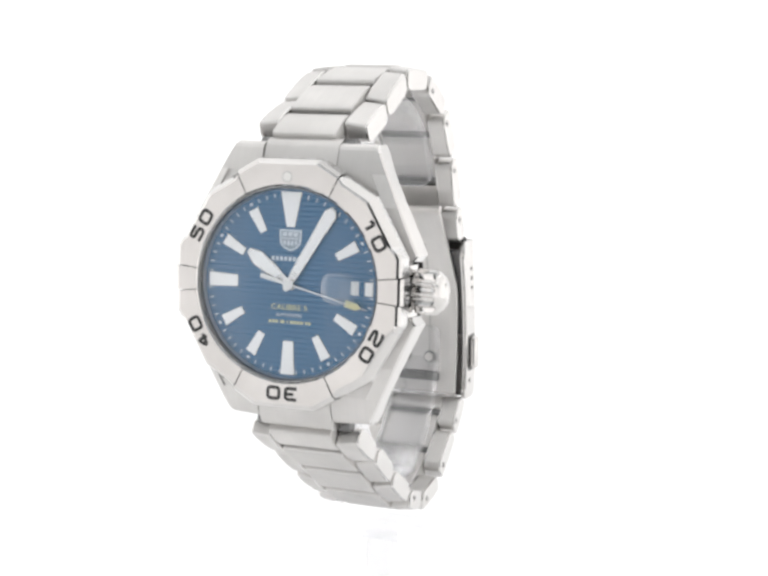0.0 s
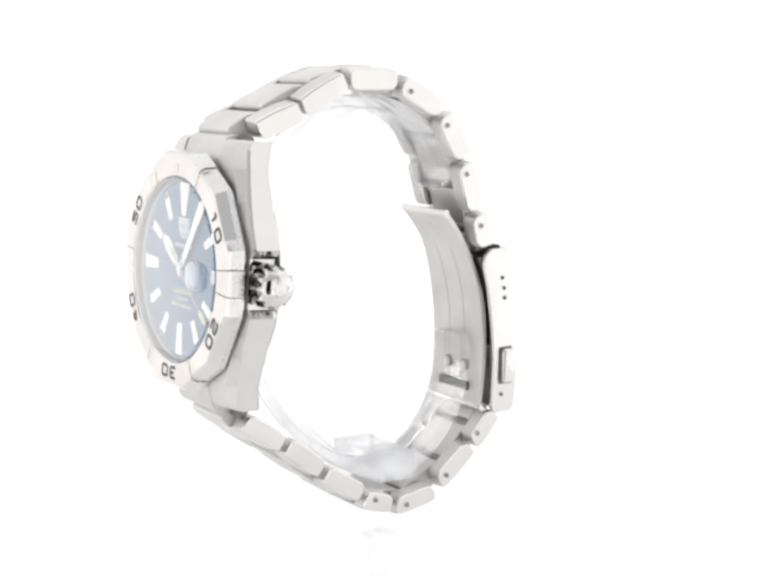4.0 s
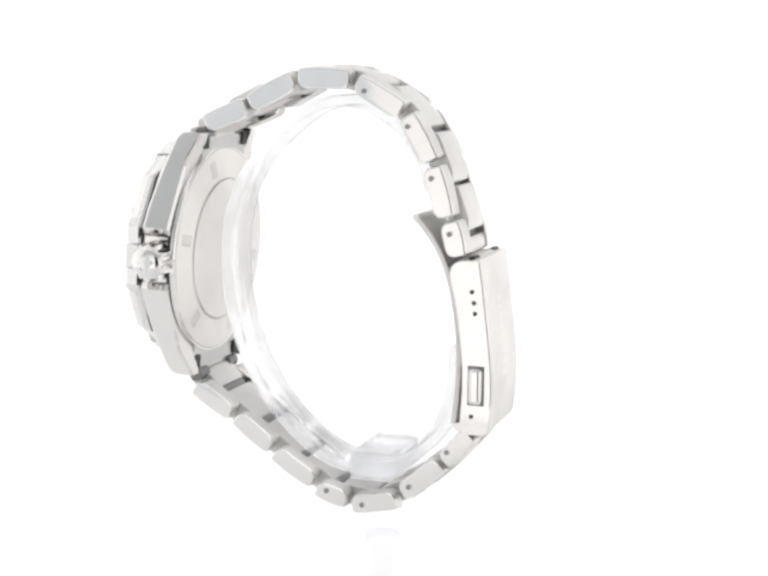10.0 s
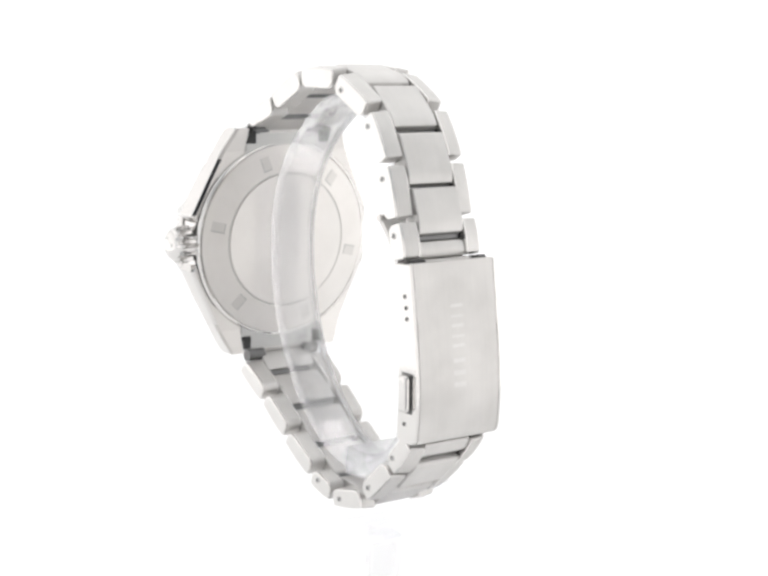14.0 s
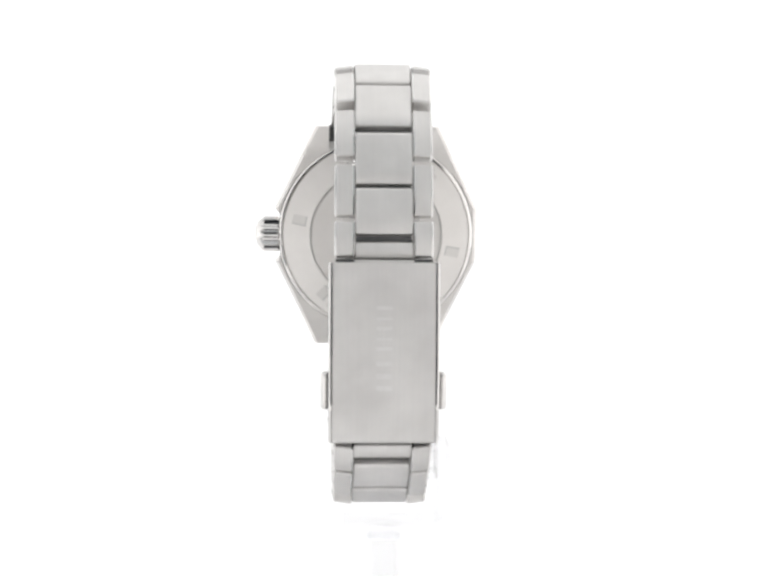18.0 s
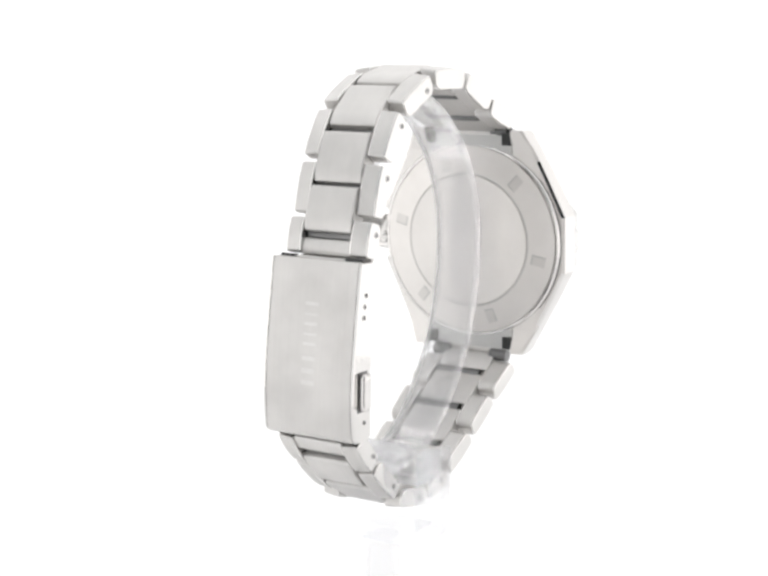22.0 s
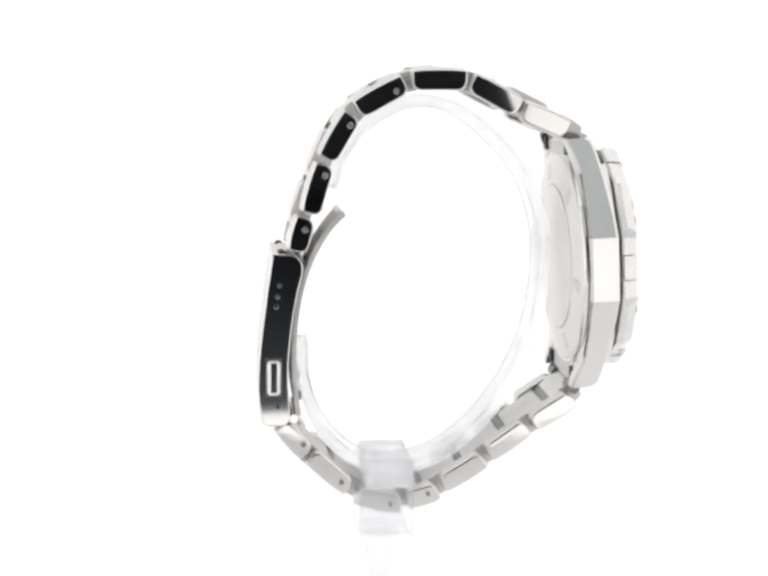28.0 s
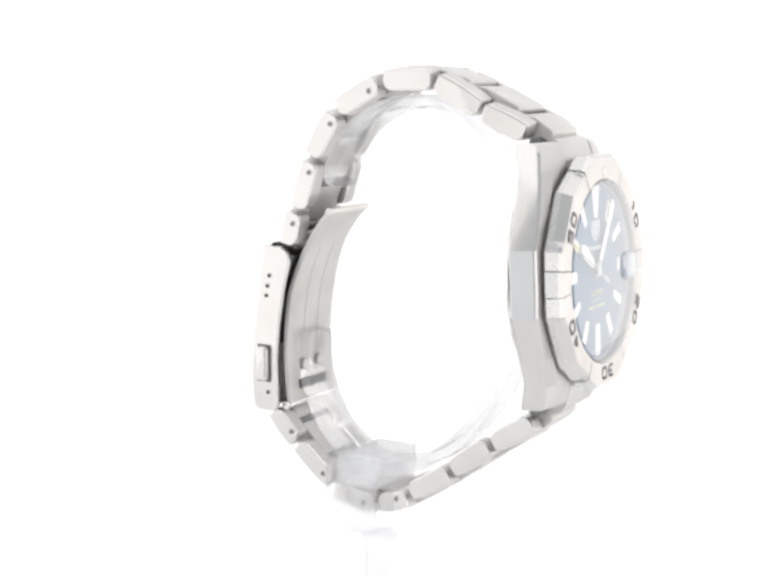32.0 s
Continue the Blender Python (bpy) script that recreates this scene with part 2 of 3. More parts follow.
# Side, roof and front panels are unseen; their painted glow feeds the steel's reflections.
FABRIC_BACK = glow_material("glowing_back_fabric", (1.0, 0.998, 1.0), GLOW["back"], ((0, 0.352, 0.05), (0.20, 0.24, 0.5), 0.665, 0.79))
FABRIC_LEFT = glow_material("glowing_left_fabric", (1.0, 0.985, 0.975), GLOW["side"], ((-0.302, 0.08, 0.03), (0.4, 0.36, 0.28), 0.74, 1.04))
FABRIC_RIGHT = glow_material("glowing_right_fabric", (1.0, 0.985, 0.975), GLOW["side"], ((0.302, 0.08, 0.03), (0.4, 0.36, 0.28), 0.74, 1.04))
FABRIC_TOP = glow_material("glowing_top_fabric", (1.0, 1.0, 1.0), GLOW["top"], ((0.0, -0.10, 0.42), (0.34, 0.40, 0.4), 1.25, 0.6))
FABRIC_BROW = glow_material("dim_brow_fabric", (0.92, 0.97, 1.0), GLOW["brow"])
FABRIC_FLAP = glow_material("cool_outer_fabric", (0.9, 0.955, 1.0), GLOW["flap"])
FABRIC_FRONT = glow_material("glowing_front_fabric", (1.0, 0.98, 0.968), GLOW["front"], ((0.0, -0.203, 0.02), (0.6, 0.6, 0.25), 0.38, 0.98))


def build_tent():
    slab("floor", -0.30, 0.30, -0.203, 0.37, -0.013, -0.003, WHITE, "smooth white board under the turntable", "floor")
    slab("wall_back", -0.30, 0.30, 0.35, 0.354, -0.003, 0.42, FABRIC_BACK, "white tent back wall with a glow painted brighter mid-wall", "wall")
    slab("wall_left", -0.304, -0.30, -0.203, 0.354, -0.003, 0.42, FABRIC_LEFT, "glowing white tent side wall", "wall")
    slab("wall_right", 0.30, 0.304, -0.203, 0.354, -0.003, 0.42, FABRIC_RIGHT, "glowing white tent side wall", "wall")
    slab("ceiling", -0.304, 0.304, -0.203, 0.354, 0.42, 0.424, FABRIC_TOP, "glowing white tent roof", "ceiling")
    # Front strips are unseen, sized and lit to shape reflections on the flanks.
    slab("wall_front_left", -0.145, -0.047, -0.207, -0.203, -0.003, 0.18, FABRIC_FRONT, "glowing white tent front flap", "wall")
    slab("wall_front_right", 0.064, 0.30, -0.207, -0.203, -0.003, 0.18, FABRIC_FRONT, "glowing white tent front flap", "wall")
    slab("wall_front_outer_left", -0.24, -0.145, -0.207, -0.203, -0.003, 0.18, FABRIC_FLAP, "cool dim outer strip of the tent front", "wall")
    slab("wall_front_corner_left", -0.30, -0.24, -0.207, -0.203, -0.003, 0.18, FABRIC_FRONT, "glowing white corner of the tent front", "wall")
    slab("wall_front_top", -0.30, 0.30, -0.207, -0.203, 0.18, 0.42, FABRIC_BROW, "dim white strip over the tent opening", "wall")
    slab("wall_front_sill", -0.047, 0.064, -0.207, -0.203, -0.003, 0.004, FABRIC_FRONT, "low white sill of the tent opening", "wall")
    slab("table", -0.9, 0.9, -1.2, 0.6, -0.06, -0.014, DARK, "dark table under the light tent", "table")
    slab("room_wall_back", -0.9, 0.9, -1.24, -1.2, -0.06, 1.4, DARK, "dark charcoal room wall", "wall")
    slab("room_wall_far", -0.9, 0.9, 0.6, 0.64, -0.06, 1.4, DARK, "dark charcoal room wall", "wall")
    slab("room_wall_left", -0.94, -0.9, -1.24, 0.64, -0.06, 1.4, DARK, "dark charcoal room wall", "wall")
    slab("room_wall_right", 0.9, 0.94, -1.24, 0.64, -0.06, 1.4, DARK, "dark charcoal room wall", "wall")
    slab("room_ceiling", -0.94, 0.94, -1.24, 0.64, 1.4, 1.44, DARK, "dark charcoal room ceiling", "ceiling")


def build_turntable():
    table = new("turntable")
    tagged(table, "round white turntable disc with a rounded edge", "turntable")

    def turned(prof):
        bm = bmesh.new()
        rings = [[bm.verts.new((r * math.cos(k * math.pi / 64), r * math.sin(k * math.pi / 64), z)) for k in range(128)] for r, z in prof]
        for a, b in zip(rings, rings[1:]):
            for k in range(128):
                bm.faces.new((a[k], a[(k + 1) % 128], b[(k + 1) % 128], b[k]))
        return bm

    part("disc", turned([(0.001, 0), (147.9, 0), (147.9, -2.99), (0.001, -2.99)]), WHITE, table)
    part("edge_ring", turned([(148.0, -2.99), (148.0, -0.02), (149.4, -0.2), (150, -0.8), (150, -2.99), (148.0, -2.99)]), WHITE, table)
    return table


# ---- the clear stand ----
def build_stand():
    stand = new("watch_stand")
    tagged(stand, "clear acrylic cuff stand holding the watch upright", "stand")
    arc = spline([(11.2, 22.0), (9.2, 28.6), (4.0, 35.0), (-4.0, 39.0), (-12.0, 38.6), (-20.0, 33.6), (-27.0, 26.0), (-31.0, 17.0), (-32.2, 8.0),
                  (-31.4, -2.0), (-28.0, -13.5), (-21.0, -24.5), (-12.5, -32.0), (-4.0, -35.0), (3.0, -34.6), (9.2, -30.8), (13.6, -25.0), (16.4, -17.0), (16.8, -8.6)], 10)
    for end in (0, -1):
        tip, nxt = Vector(arc[end]), Vector(arc[1 if end == 0 else -2])
        extra = [tuple(tip.lerp(nxt, f)) for f in (0.12, 0.35, 0.65)]
        arc = [arc[0]] + extra + arc[1:] if end == 0 else arc[:-1] + extra[::-1] + [arc[-1]]
    bm = bmesh.new()
    rings = []
    for i, (y, z) in enumerate(arc):
        a, b = arc[max(i - 1, 0)], arc[min(i + 1, len(arc) - 1)]
        d = Vector((b[0] - a[0], b[1] - a[1])).normalized()
        near = min((Vector((y, z)) - Vector(arc[0])).length, (Vector((y, z)) - Vector(arc[-1])).length)
        half = 5.0 - (2.0 - math.sqrt(max(0.0, 4.0 - max(0.0, 2.0 - near) ** 2)))
        loop = [(-half, -0.9), (-half, 0.9), (-half + 0.4, 1.3), (half - 0.4, 1.3), (half, 0.9), (half, -0.9), (half - 0.4, -1.3), (-half + 0.4, -1.3)]
        rings.append([bm.verts.new((x, y - d.y * o, z + d.x * o)) for x, o in loop])
    for a, b in zip(rings, rings[1:]):
        for k in range(8):
            bm.faces.new((a[k], a[(k + 1) % 8], b[(k + 1) % 8], b[k])).material_index = 0 if k in (2, 6) else 1
    for ring in (rings[0], rings[-1][::-1]):
        bm.faces.new(ring).material_index = 1
    part("cuff", shifted(bm), [ACRYLIC, RIM], stand, "open clear ring with two free ends")
    part("saddle", shifted(rounded_block(-12.0, 5.0, -5.0, 4.4, -37.4, -31.5, 0.5, 2)), FROST, stand)
    bend = [(-14.6, -30.5), (-14.6, -46.4)] + [(-11.0 - 3.6 * math.cos(radians(a)), -46.4 - 3.6 * math.sin(radians(a))) for a in (15, 30, 45, 60, 75, 90)] + [(7.0, -50.0)]
    inner = [(7.0, -47.0)] + [(-11.0 - 1.0 * math.cos(radians(a)), -46.0 - 1.0 * math.sin(radians(a))) for a in (90, 60, 30, 0)] + [(-12.0, -30.5)]
    bm = prism([(u, v) for u, v in bend + inner], -5.6, 5.0, 0.5, 2)
    bm.transform(Matrix(((0, 1, 0, 0), (-1, 0, 0, 0), (0, 0, 1, 0), (0, 0, 0, 1))))
    part("bent_sheet", shifted(bm), SHEET, stand, "clear sheet bent under the cuff")
    part("post", rod((-0.3, 0.2, -68.2), (-0.3, 0.2, -50.0), 3.8, 32), SHEET, stand)
    part("foot", rod((-0.3, 0.2, -72.34), (-0.3, 0.2, -68.2), 17.0, 48, 16.4), SHEET, stand)
    for ob in stand.children:
        ob.visible_shadow = False
    return stand


# ---- the watch ----
def stadium(a, b, thick, r_out, r_in, out_sign):
    """Outline of a link from a to b in (y, z): rounder corners on the inside of the ring."""
    a, b = Vector(a), Vector(b)
    d = (b - a).normalized()
    o = Vector((-d.y, d.x)) * out_sign
    length, h = (b - a).length, thick / 2
    pts = []
    for cs, co, r, a0 in ((length - r_in, -h + r_in, r_in, -90), (length - r_out, h - r_out, r_out, 0), (r_out, h - r_out, r_out, 90), (r_in, -h + r_in, r_in, 180)):
        for k in range(6):
            ang = radians(a0 + 18 * k)
            s, t = cs + r * math.cos(ang), co + r * math.sin(ang)
            p = a + d * s + o * t
            pts.append((p.x, p.y))
        if a0 == 0:
            # the outer face is gently arched
            for f, bulge in ((0.75, 0.19), (0.5, 0.26), (0.25, 0.19)):
                p = a + d * (length * f) + o * (h + bulge)
                pts.append((p.x, p.y))
    return pts


TOP_LINKS = [((-34.8, 34.1), (-25.6, 37.8)), ((-25.2, 38.3), (-15.6, 43.3)), ((-15.0, 43.6), (-4.0, 43.5)), ((-3.0, 42.9), (6.5, 37.6)),
             ((7.2, 36.8), (12.3, 28.0)), ((12.5, 27.2), (15.4, 17.3)), ((16.2, 16.8), (18.0, 9.8))]
LOW_LINKS = [((21.2, -24.6), (15.8, -30.8)), ((15.3, -31.1), (7.3, -38.0)), ((6.4, -39.5), (-3.2, -41.3)), ((-4.0, -40.6), (-10.7, -38.5)),
             ((-11.2, -37.3), (-19.8, -31.9)), ((-20.4, -31.0), (-28.3, -25.2)), ((-29.2, -24.7), (-37.5, -19.4))]
PINS = [(-1.1, 41.4), (7.8, 34.75), (12.7, 24.95), (16.5, 14.4), (16.7, -28.7), (9.0, -36.5), (-0.8, -41.2), (-8.4, -39.0)]


def half_width(y):
    """The bracelet narrows from the lugs to the clasp."""
    return 9.45 + 0.032 * max(0.0, 6.0 - y)


def skew(y):
    """It runs a little askew towards the case."""
    return -0.021 * max(0.0, 10.0 - y)


def tapered(bm):
    for v in bm.verts:
        v.co.x = v.co.x * half_width(v.co.y) / 9.5 + skew(v.co.y)
    return bm


def pin_on(side, y, z, parent, r=0.78):
    x = half_width(y) * side + OFF + skew(y)
    if abs(r - 0.78) > 0.01:
        x = 10.5 * side + OFF
    bm = bmesh.new()
    rings = []
    for rr, dx in ((r, -0.1), (r, 0.07), (r * 0.8, 0.07), (r * 0.72, 0.02), (r * 0.68, 0.02)):
        rings.append([bm.verts.new((x + dx * side, y + rr * math.cos(k * math.pi / 10), z + rr * math.sin(k * math.pi / 10))) for k in range(20)])
    for a, b in zip(rings, rings[1:]):
        for k in range(20):
            bm.faces.new((a[k], a[(k + 1) % 20], b[(k + 1) % 20], b[k]))
    f = bm.faces.new(rings[-1])
    f.material_index = 1
    part("pin", bm, [POLISHED, PIN_CORE if abs(r - 0.78) < 0.01 else HOLE], parent, "small round pin end")


def build_bracelet(watch):
    for row in (TOP_LINKS, LOW_LINKS):
        for a, b in row:
            thick = 3.9 if row is TOP_LINKS else 3.6
            mid = ((a[0] + b[0]) / 2 + 8.0, (a[1] + b[1]) / 2)
            d = Vector((b[0] - a[0], b[1] - a[1]))
            o = Vector((-d.y, d.x))
            sgn = 1 if o.dot(Vector(mid)) > 0 else -1
            trim = d.normalized() * 0.13
            shape = stadium(Vector(a) + trim, Vector(b) - trim, thick, 0.5, 1.8, sgn)
            for side in (-1, 1):
                x0, x1 = (5.55, 9.5) if side > 0 else (-9.5, -5.55)
                bm = prism(shape, x0, x1, 0.4, 2, side_slot=1)
                up, at = o.normalized() * sgn, (Vector(a) + Vector(b)) / 2
                for v in bm.verts:
                    if (Vector((v.co.y, v.co.z)) - at).dot(up) > 0.6:
                        rise = 0.55 * (9.5 - abs(v.co.x)) / 4.0
                        v.co.y, v.co.z = v.co.y + up.x * rise, v.co.z + up.y * rise
                ob = part("link_side", shifted(tapered(bm)), [BRUSHED, POLISHED], watch, "brushed outer link with a polished flank")
                for y, z in PINS:
                    if min((Vector((y, z)) - Vector(a)).length, (Vector((y, z)) - Vector(b)).length) < 3.4:
                        near = Vector(a).lerp(Vector(b), 0.5)
                        if (Vector((y, z)) - near).length < d.length / 2:
                            pin_on(side, y, z, ob)
    # middle links bridge the joints of the outer ones
    def middle(p, q, thick=4.1, lift=0.8, wide=5.4, drop=1.0):
        d = Vector((q[0] - p[0], q[1] - p[1]))
        o = Vector((-d.y, d.x)).normalized()
        mid = Vector(((p[0] + q[0]) / 2 + 8.0, (p[1] + q[1]) / 2))
        sgn = 1 if o.dot(mid) > 0 else -1
        o = o * sgn * lift
        a, b = Vector(p) + o, Vector(q) + o
        run, up = (b - a).normalized(), o.normalized()
        length, h = (b - a).length, thick / 2
        local = [(0.0, -h + 1.0), (0.0, h - 0.75), (0.25, h - 0.25), (0.85, h), (length - 2.5, h), (length - 0.45, h - 0.62 * drop), (length - 0.1, h - 0.3 - 0.65 * drop),
                 (length, h - 0.6 - 0.9 * drop), (length, -h + 1.0), (length - 0.4, -h + 0.3), (length - 1.1, -h), (1.1, -h), (0.4, -h + 0.3)]
        shape = [tuple(a + run * s + up * t) for s, t in local]
        part("link_middle", shifted(tapered(prism(shape, -wide, wide, 0.15, 1))), BRUSHED, watch, "brushed middle link")

    def along(l, f):
        return (l[0][0] + (l[1][0] - l[0][0]) * f, l[0][1] + (l[1][1] - l[0][1]) * f)

    for row, first in ((TOP_LINKS, (-37.4, 31.6)), (LOW_LINKS[::-1], (-38.9, -17.2))):
        if row is TOP_LINKS:
            joints = [first] + [along(l, 0.45) for l in row]
        else:
            joints = [first] + [along((l[1], l[0]), 0.45) for l in row]
        # Tubes fill the joints; their dark colour stands in for the gap shade.
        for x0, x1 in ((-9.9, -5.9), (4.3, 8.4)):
            part("shaded_hinge_tube", shifted(rod((x0, first[0] + 1.2, first[1] * 1.02), (x1, first[0] + 1.2, first[1] * 1.02), 1.4, 16)), SHADED, watch, "hinge tube coloured dark for the gap shade at the case")
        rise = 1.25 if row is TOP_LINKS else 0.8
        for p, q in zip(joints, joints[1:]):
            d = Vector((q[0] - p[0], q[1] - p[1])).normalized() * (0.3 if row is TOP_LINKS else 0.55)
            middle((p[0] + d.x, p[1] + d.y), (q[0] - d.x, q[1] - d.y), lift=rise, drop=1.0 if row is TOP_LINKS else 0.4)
            part("shaded_hinge_tube", shifted(rod((-5.3, q[0], q[1]), (5.3, q[0], q[1]), 1.25, 16)), SHADED, watch, "hinge tube coloured dark for the gap shade between links")
    # solid ends that reach into the clasp
    l = TOP_LINKS[-1]
    part("clasp_end_link", shifted(prism(stadium(along(l, 0.56), l[1], 3.7, 0.5, 0.8, 1), -5.5, 5.5, 0.1, 1)), BRUSHED, watch)
    l = LOW_LINKS[0]
    part("clasp_end_link", shifted(prism(stadium(l[0], along(l, 0.50), 3.4, 0.5, 0.8, 1), -5.5, 5.5, 0.1, 1)), BRUSHED, watch)


def build_clasp(watch):
    clasp = new("folding_clasp")
    clasp.parent = watch
    outer = spline([(22.9, 9.8), (23.7, 4.5), (24.6, -2.3), (25.4, -9.0), (25.75, -14.5), (25.7, -18.5), (25.35, -22.6), (25.0, -23.9), (24.2, -24.6)], 5)
    inner = spline([(20.6, -24.7), (19.6, -23.8), (19.4, -22.0), (19.75, -14.0), (19.2, -6.2), (18.0, 1.6), (16.9, 6.2), (17.4, 8.6), (18.9, 9.6)], 4)
    for side in (-1, 1):
        x0, x1 = (9.3, 10.5) if side > 0 else (-10.5, -9.3)
        part("side_wall", shifted(prism(outer + inner, x0, x1, 0.35, 2)), POLISHED, clasp, "polished clasp flank")
        for y, z in ((21.5, 3.6), (21.95, 1.45), (22.2, -0.6)):
            pin_on(side, y, z, clasp, 0.62)
        pin_on(side, 21.8, -20.8, clasp, 0.6)
        x0, x1 = (10.3, 12.0) if side > 0 else (-12.0, -10.3)
        bm = prism([(21.3, -18.3), (24.0, -18.3), (24.0, -11.1), (21.3, -11.1)], x0, x1, 0.0)
        bmesh.ops.bevel(bm, geom=bm.edges[:], offset=0.82, segments=4, profile=0.5, affect="EDGES")
        part("push_button", shifted(bm), POLISHED, clasp, "polished release button")
        # No slot is cut: a dark plate stands in for its shade.
        bm = prism([(21.0, -18.6), (24.3, -18.6), (24.3, -10.8), (21.0, -10.8)], 10.42 * side, 10.56 * side, 0.0)
        part("button_slot", shifted(bm), SHADED, clasp, "plate coloured dark for the shaded slot round the button")
    cover = outer + [(y - 1.3, z) for y, z in outer[::-1]]
    part("cover", shifted(prism(cover, -10.3, 10.3, 0.4, 3)), BRUSHED, clasp, "long brushed clasp cover, gently bent")
    for z0, z1 in ((-14.6, -12.7), (-12.4, -10.4), (-10.1, -8.1), (-7.2, -5.4), (-5.1, -3.7), (-3.4, -1.6), (-1.3, 0.1), (0.4, 2.2)):
        zm = (z0 + z1) / 2
        (ya, za), (yb, zb) = [(p, q) for p, q in zip(outer, outer[1:]) if p[1] >= zm >= q[1]][0]
        y = ya + (yb - ya) * (za - zm) / (za - zb)
        part("engraved_mark", shifted(rounded_block(-1.5, 1.5, y - 0.3, y + 0.03, z0 + 0.45, z1 - 0.45, 0.01, 1)), ETCH, clasp)
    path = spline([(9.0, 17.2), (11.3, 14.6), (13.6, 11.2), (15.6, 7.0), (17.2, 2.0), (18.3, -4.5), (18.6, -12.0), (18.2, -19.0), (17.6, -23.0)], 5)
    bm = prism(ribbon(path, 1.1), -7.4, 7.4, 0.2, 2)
    for v in bm.verts:
        v.co.x *= 1.0 + 0.17 * min(1.0, max(0.0, (10.0 - v.co.z) / 10.0))
    part("folding_blade", shifted(bm), BRUSHED, clasp, "curved folding blade inside the bracelet")
    # The leaf's dark colour stands in for the shade inside the closed clasp.
    part("shade_leaf", shifted(prism(ribbon([(y + 1.5, z) for y, z in path[14:30]], 0.7), -9.25, 9.25, 0.15, 1)), SHADED, clasp, "lower clasp leaf coloured dark for the shade inside the clasp")
    for x in (-2.6, 2.6):
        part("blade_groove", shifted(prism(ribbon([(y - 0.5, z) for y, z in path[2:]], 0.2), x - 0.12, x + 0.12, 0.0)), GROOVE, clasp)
    for x in (-2.7, 2.7):
        part("stud", shifted(rod((x, 17.2, -15.5), (x, 18.4, -15.5), 0.95, 20)), SATIN, clasp)
        part("stud_seat", shifted(rod((x, 17.6, -15.5), (x, 18.4, -15.5), 1.25, 20)), SHADED, clasp)
    part("crossbar", shifted(rounded_block(-5.0, 5.0, 16.9, 18.0, -20.6, -18.6, 0.3, 2)), SHADED, clasp)
    part("hinge", shifted(rod((-8.6, 18.6, -23.6), (8.6, 18.6, -23.6), 0.9, 16)), POLISHED, clasp)
    part("fold_hinge", shifted(rod((-7.6, 9.2, 17.1), (7.6, 9.2, 17.1), 0.75, 16)), SATIN, clasp)
    part("catch", shifted(prism([(18.2, 8.6), (22.3, 9.0), (21.4, 10.0), (18.4, 10.0)], -5.6, 5.6, 0.1, 1)), BRUSHED, clasp)
    # Black pieces stand in for the shade in the two end slots.
    for x0, x1 in ((-9.2, -5.7), (5.7, 9.2)):
        part("catch", shifted(prism([(19.9, 9.3), (22.0, 9.7), (21.4, 10.3), (20.7, 10.2)], x0, x1, 0.1, 1)), HOLE, clasp, "black piece for the shaded slot at the clasp's end")


def case_width(v):
    a = abs(v)
    if a < 6.1:
        return 22.8
    return 22.8 + (13.9 - 22.8) * (a - 6.1) / (24.4 - 6.1)


def interp(table, v):
    a = abs(v)
    for (p, q), (r, s) in zip(table, table[1:]):
        if a <= r:
            return q + (s - q) * (a - p) / (r - p)
    return table[-1][1]


FRONT = [(0, -1.3), (8, -1.35), (14, -1.5), (18, -1.75), (21.5, -2.3), (23.6, -2.9), (24.2, -3.3), (24.7, -4.2)]
BACK = [(0, -7.5), (8, -7.55), (14, -7.7), (18, -7.9), (20, -8.1), (21.5, -8.7), (23.6, -9.5), (24.7, -9.7)]


def edge_drop(v):
    """How far the case's top falls from the bezel to the flank."""
    return 0.45 + 1.0 * smooth_step(7, 21, abs(v))


def smooth_step(a, b, x):
    t = min(1.0, max(0.0, (x - a) / (b - a)))
    return t * t * (3 - 2 * t)


def loft(sections):
    bm = bmesh.new()
    rings = [[bm.verts.new((u, -n, v)) for u, v, n in s] for s in sections]
    for a, b in zip(rings, rings[1:]):
        for k in range(len(a)):
            j = (k + 1) % len(a)
            bm.faces.new((a[k], a[j], b[j], b[k]))
    bm.faces.new(rings[0])
    bm.faces.new(rings[-1][::-1])
    bmesh.ops.recalc_face_normals(bm, faces=bm.faces[:])
    return bm


